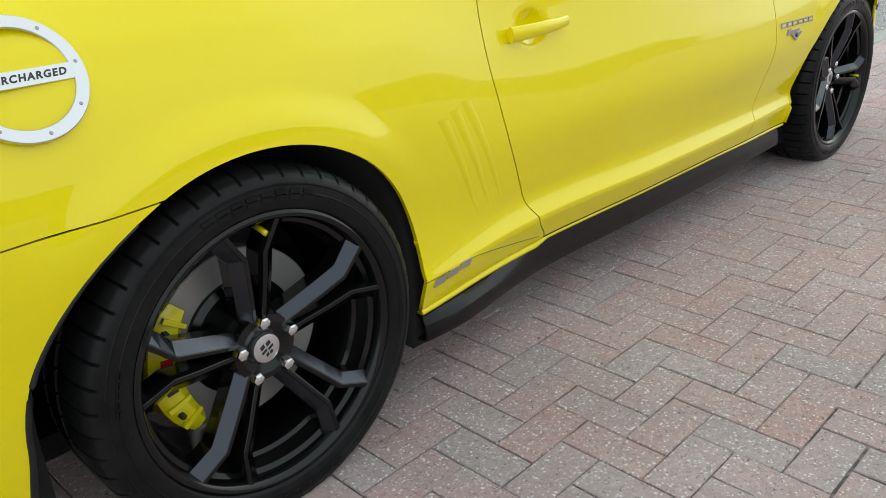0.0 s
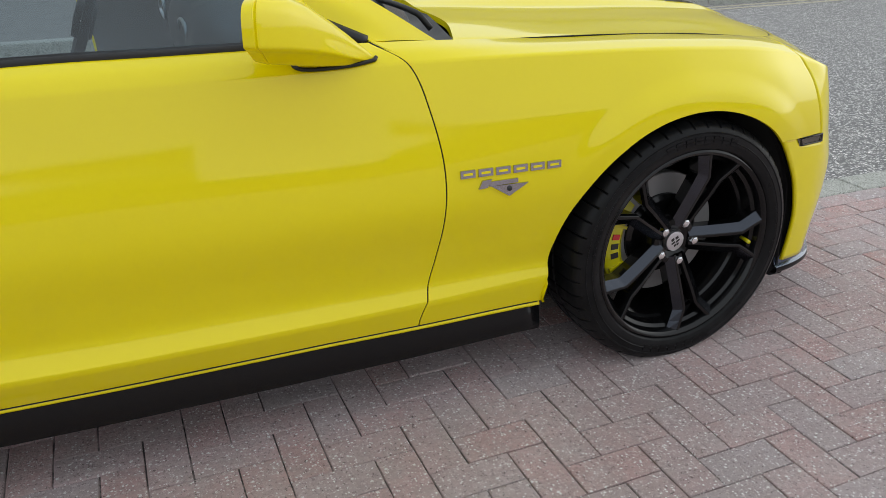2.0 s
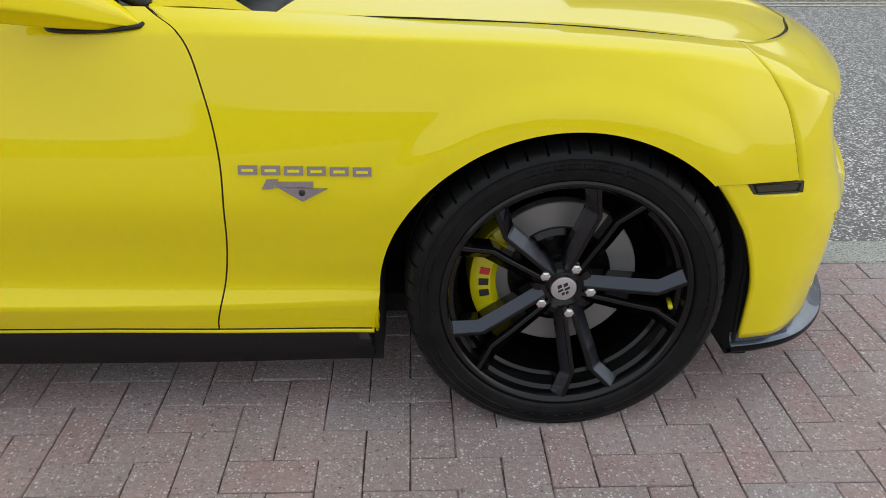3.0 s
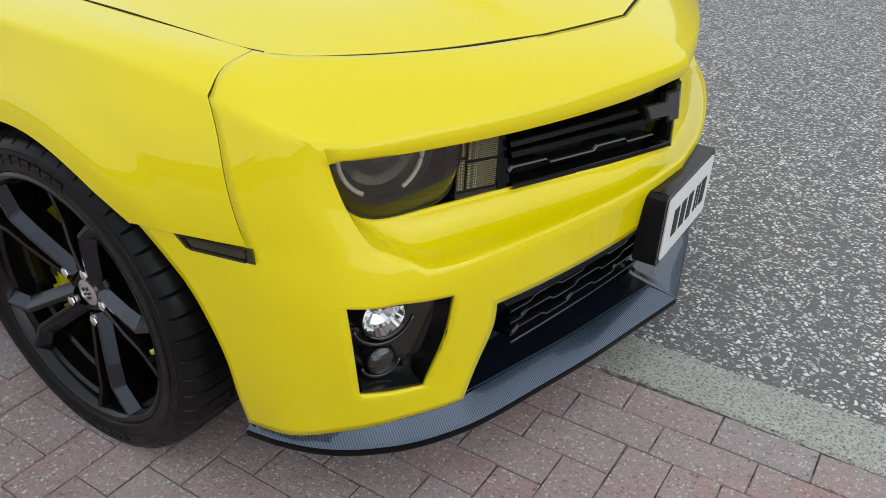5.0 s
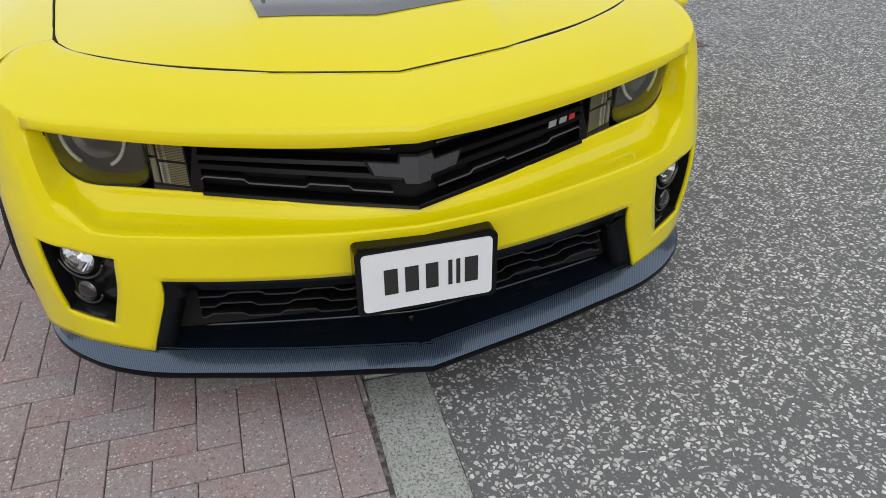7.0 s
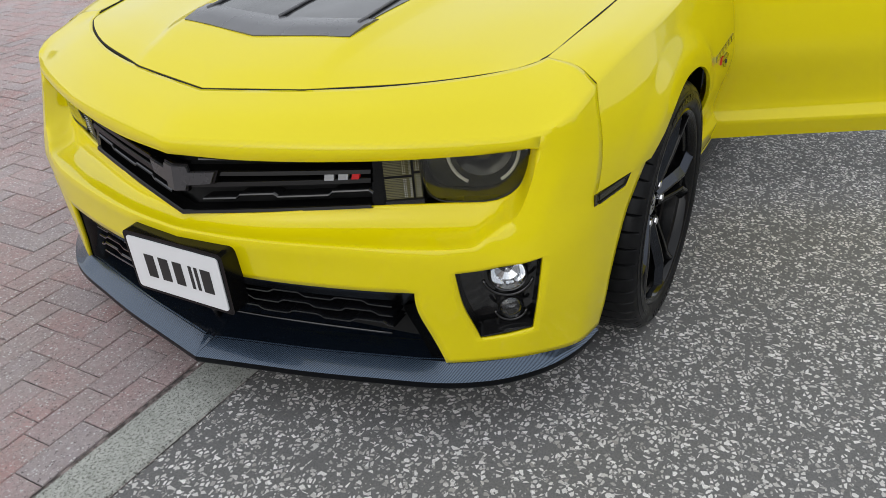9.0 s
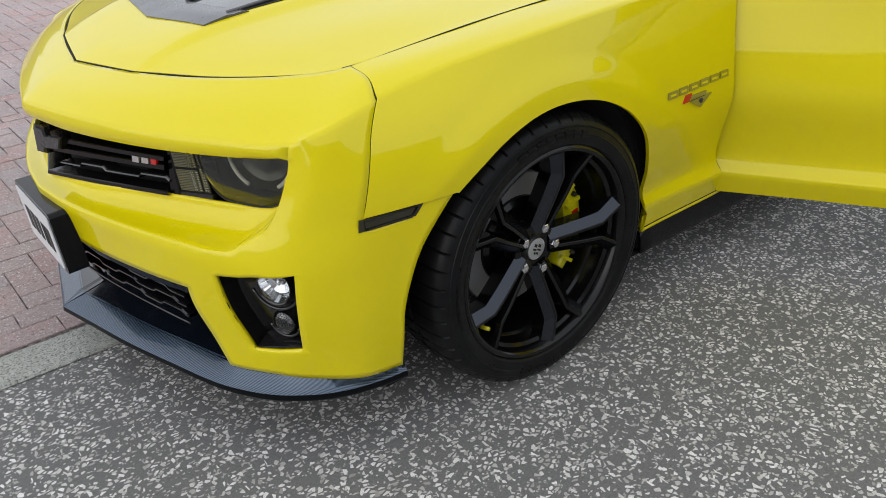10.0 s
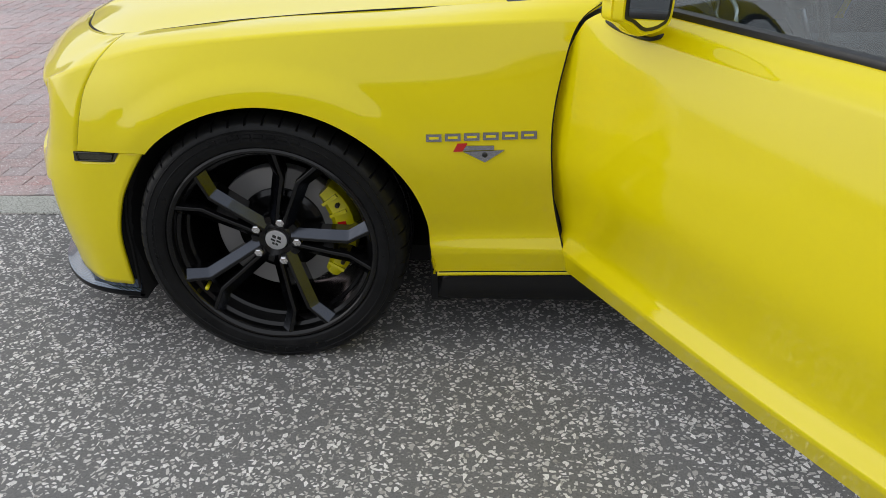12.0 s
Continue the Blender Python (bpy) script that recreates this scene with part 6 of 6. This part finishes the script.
part("cover_frame", boxes(((-0.262, -0.337, -0.02), (-0.241, 0.337, 0.001)), ((0.241, -0.337, -0.02), (0.262, 0.337, 0.001)), ((-0.241, -0.337, -0.02), (0.241, -0.316, 0.001)), ((-0.241, 0.316, -0.02), (0.241, 0.337, 0.001))), IRON, cover, smooth=False)

# ---- paving blocks: stretcher rows along the kerb, then herringbone ----
L, W, J = 0.2, 0.1, 0.003
PX, PY = 0.1007, 0.0998  # the field's own pitch; it runs along x, slightly askew of the kerb
blocks = []  # middle and size
cells = []  # x0, x1, top, low, counted in pitches
for row, shift in ((-3, 0.45), (-2, 1.45), (-1, 0.45)):
    cells += [(2 * k + shift, 2 * k + shift + 2, row, row + 1) for k in range(-59, 62)]
for i in range(-118, 124):
    for j in range(0, 108):
        r = (i + j - 2) % 4
        if r == 0:
            cells.append((i, i + 2, j, j + 1))
        elif r == 2:
            cells.append((i, i + 1, j, j + 2))
        elif r == 3 and j == 0:
            cells.append((i, i + 1, 0, 1))
for x0, x1, top, low in cells:
    x0, x1, top, low = -0.243 + PX * x0, -0.243 + PX * x1, -0.354 - PY * top, -0.354 - PY * low
    top = min(top, pave((x0 + x1) / 2, 0.0)[1] - 0.002)  # blocks are cut where they meet the kerb
    if top - low > 0.012:
        blocks.append(((x0 + x1) / 2, (top + low) / 2, x1 - x0, top - low))
rng = random.Random(11)
shapes = [mesh_of("brick", stone(L - J, W - J, 0.03, rng.uniform(0.0012, 0.0028), (rng.uniform(-0.010, 0.010), rng.uniform(-0.018, 0.018))), BRICK, smooth=False) for _ in range(8)]
verts, faces = [], []
for x, y, lx, ly in blocks:
    turn = 0.0
    if ly > lx + 0.01:
        lx, ly, turn = ly, lx, math.pi / 2
    whole = lx > 0.19 and ly > 0.09
    turn += radians(rng.uniform(-0.5, 0.5))
    dz = 0.002 + rng.uniform(-0.0014, 0.0014)
    if whole and -2.0 < x < 1.3 and y > -1.55:
        ob = new("brick", shapes[rng.randrange(8)])
        ob.parent, ob.matrix_basis = bed, pose(x, y, dz, 0, 0, math.degrees(turn))
        continue
    gap = J if y > -1.7 else 0.0065  # joints are wider away from the kerb
    v, f = stone(lx - gap, ly - gap, 0.03, rng.uniform(0.0012, 0.0028), (rng.uniform(-0.010, 0.010), rng.uniform(-0.018, 0.018)))
    c, sn, k = math.cos(turn), math.sin(turn), len(verts)
    verts += [(x + c * p - sn * q, y + sn * p + c * q, z + dz) for p, q, z in v]
    faces += [[n + k for n in g] for g in f]
me = bpy.data.meshes.new("bricks")
me.from_pydata(verts, [], faces)
me.materials.append(BRICK)
more = new("bricks", me)
more.parent = bed
tagged(more, "worn red-brown paving blocks", kind="stuff")

# ---- plain building fronts that close the place, out of view: they show in the paint as a skyline ----
WALLS = mat("weathered_brick_wall", (0.2, 0.15, 0.12), 0.9)
kw = Nodes(WALLS)
kw.set("Base Color", kw.mix(kw.noise(0.6, 6), (0.30, 0.255, 0.22), (0.42, 0.37, 0.33)))
ROOFS = mat("grey_roof_slate", (0.08, 0.085, 0.095), 0.7)
kr = Nodes(ROOFS)
kr.set("Base Color", kr.mix(kr.noise(2.5, 6), (0.10, 0.10, 0.105), (0.17, 0.17, 0.175)))


def building(name, x0, x1, y0, y1, eaves, ridge):
    """A plain front with a pitched roof whose ridge runs along x."""
    ob = tagged(new(name, mesh_of(name, boxes(((x0, y0, -0.1), (x1, y1, eaves))), WALLS, smooth=False)), "plain brown brick building front", "wall", kind="structure")
    ym = (y0 + y1) / 2
    ends = [[(x, y0 - 0.25, eaves), (x, y1 + 0.25, eaves), (x, ym, ridge)] for x in (x0, x1)]
    faces = [[0, 1, 2], [3, 5, 4], [0, 2, 5, 3], [1, 4, 5, 2], [0, 3, 4, 1]]
    part("roof", (ends[0] + ends[1], faces), ROOFS, ob, "grey slate roof", smooth=False)


for k, (x0, x1, eaves, ridge) in enumerate(((-30, -14, 3.6, 5.6), (-14, -5.5, 4.2, 6.4), (-5.5, 4, 3.2, 5.0), (4, 15, 4.0, 6.2), (15, 26, 3.5, 5.4))):
    building("wall_north_%d" % k, x0, x1, 13.0, 21.0, eaves, ridge)
for k, (x0, x1, eaves, ridge) in enumerate(((-50, -27, 3.4, 5.6), (-27, -12, 3.0, 5.0), (-12, 0, 3.8, 6.4), (0, 9, 3.0, 4.8), (9, 21, 3.6, 6.0), (21, 50, 3.2, 5.4))):
    building("wall_south_%d" % k, x0, x1, -40.0, -32.0, eaves, ridge)
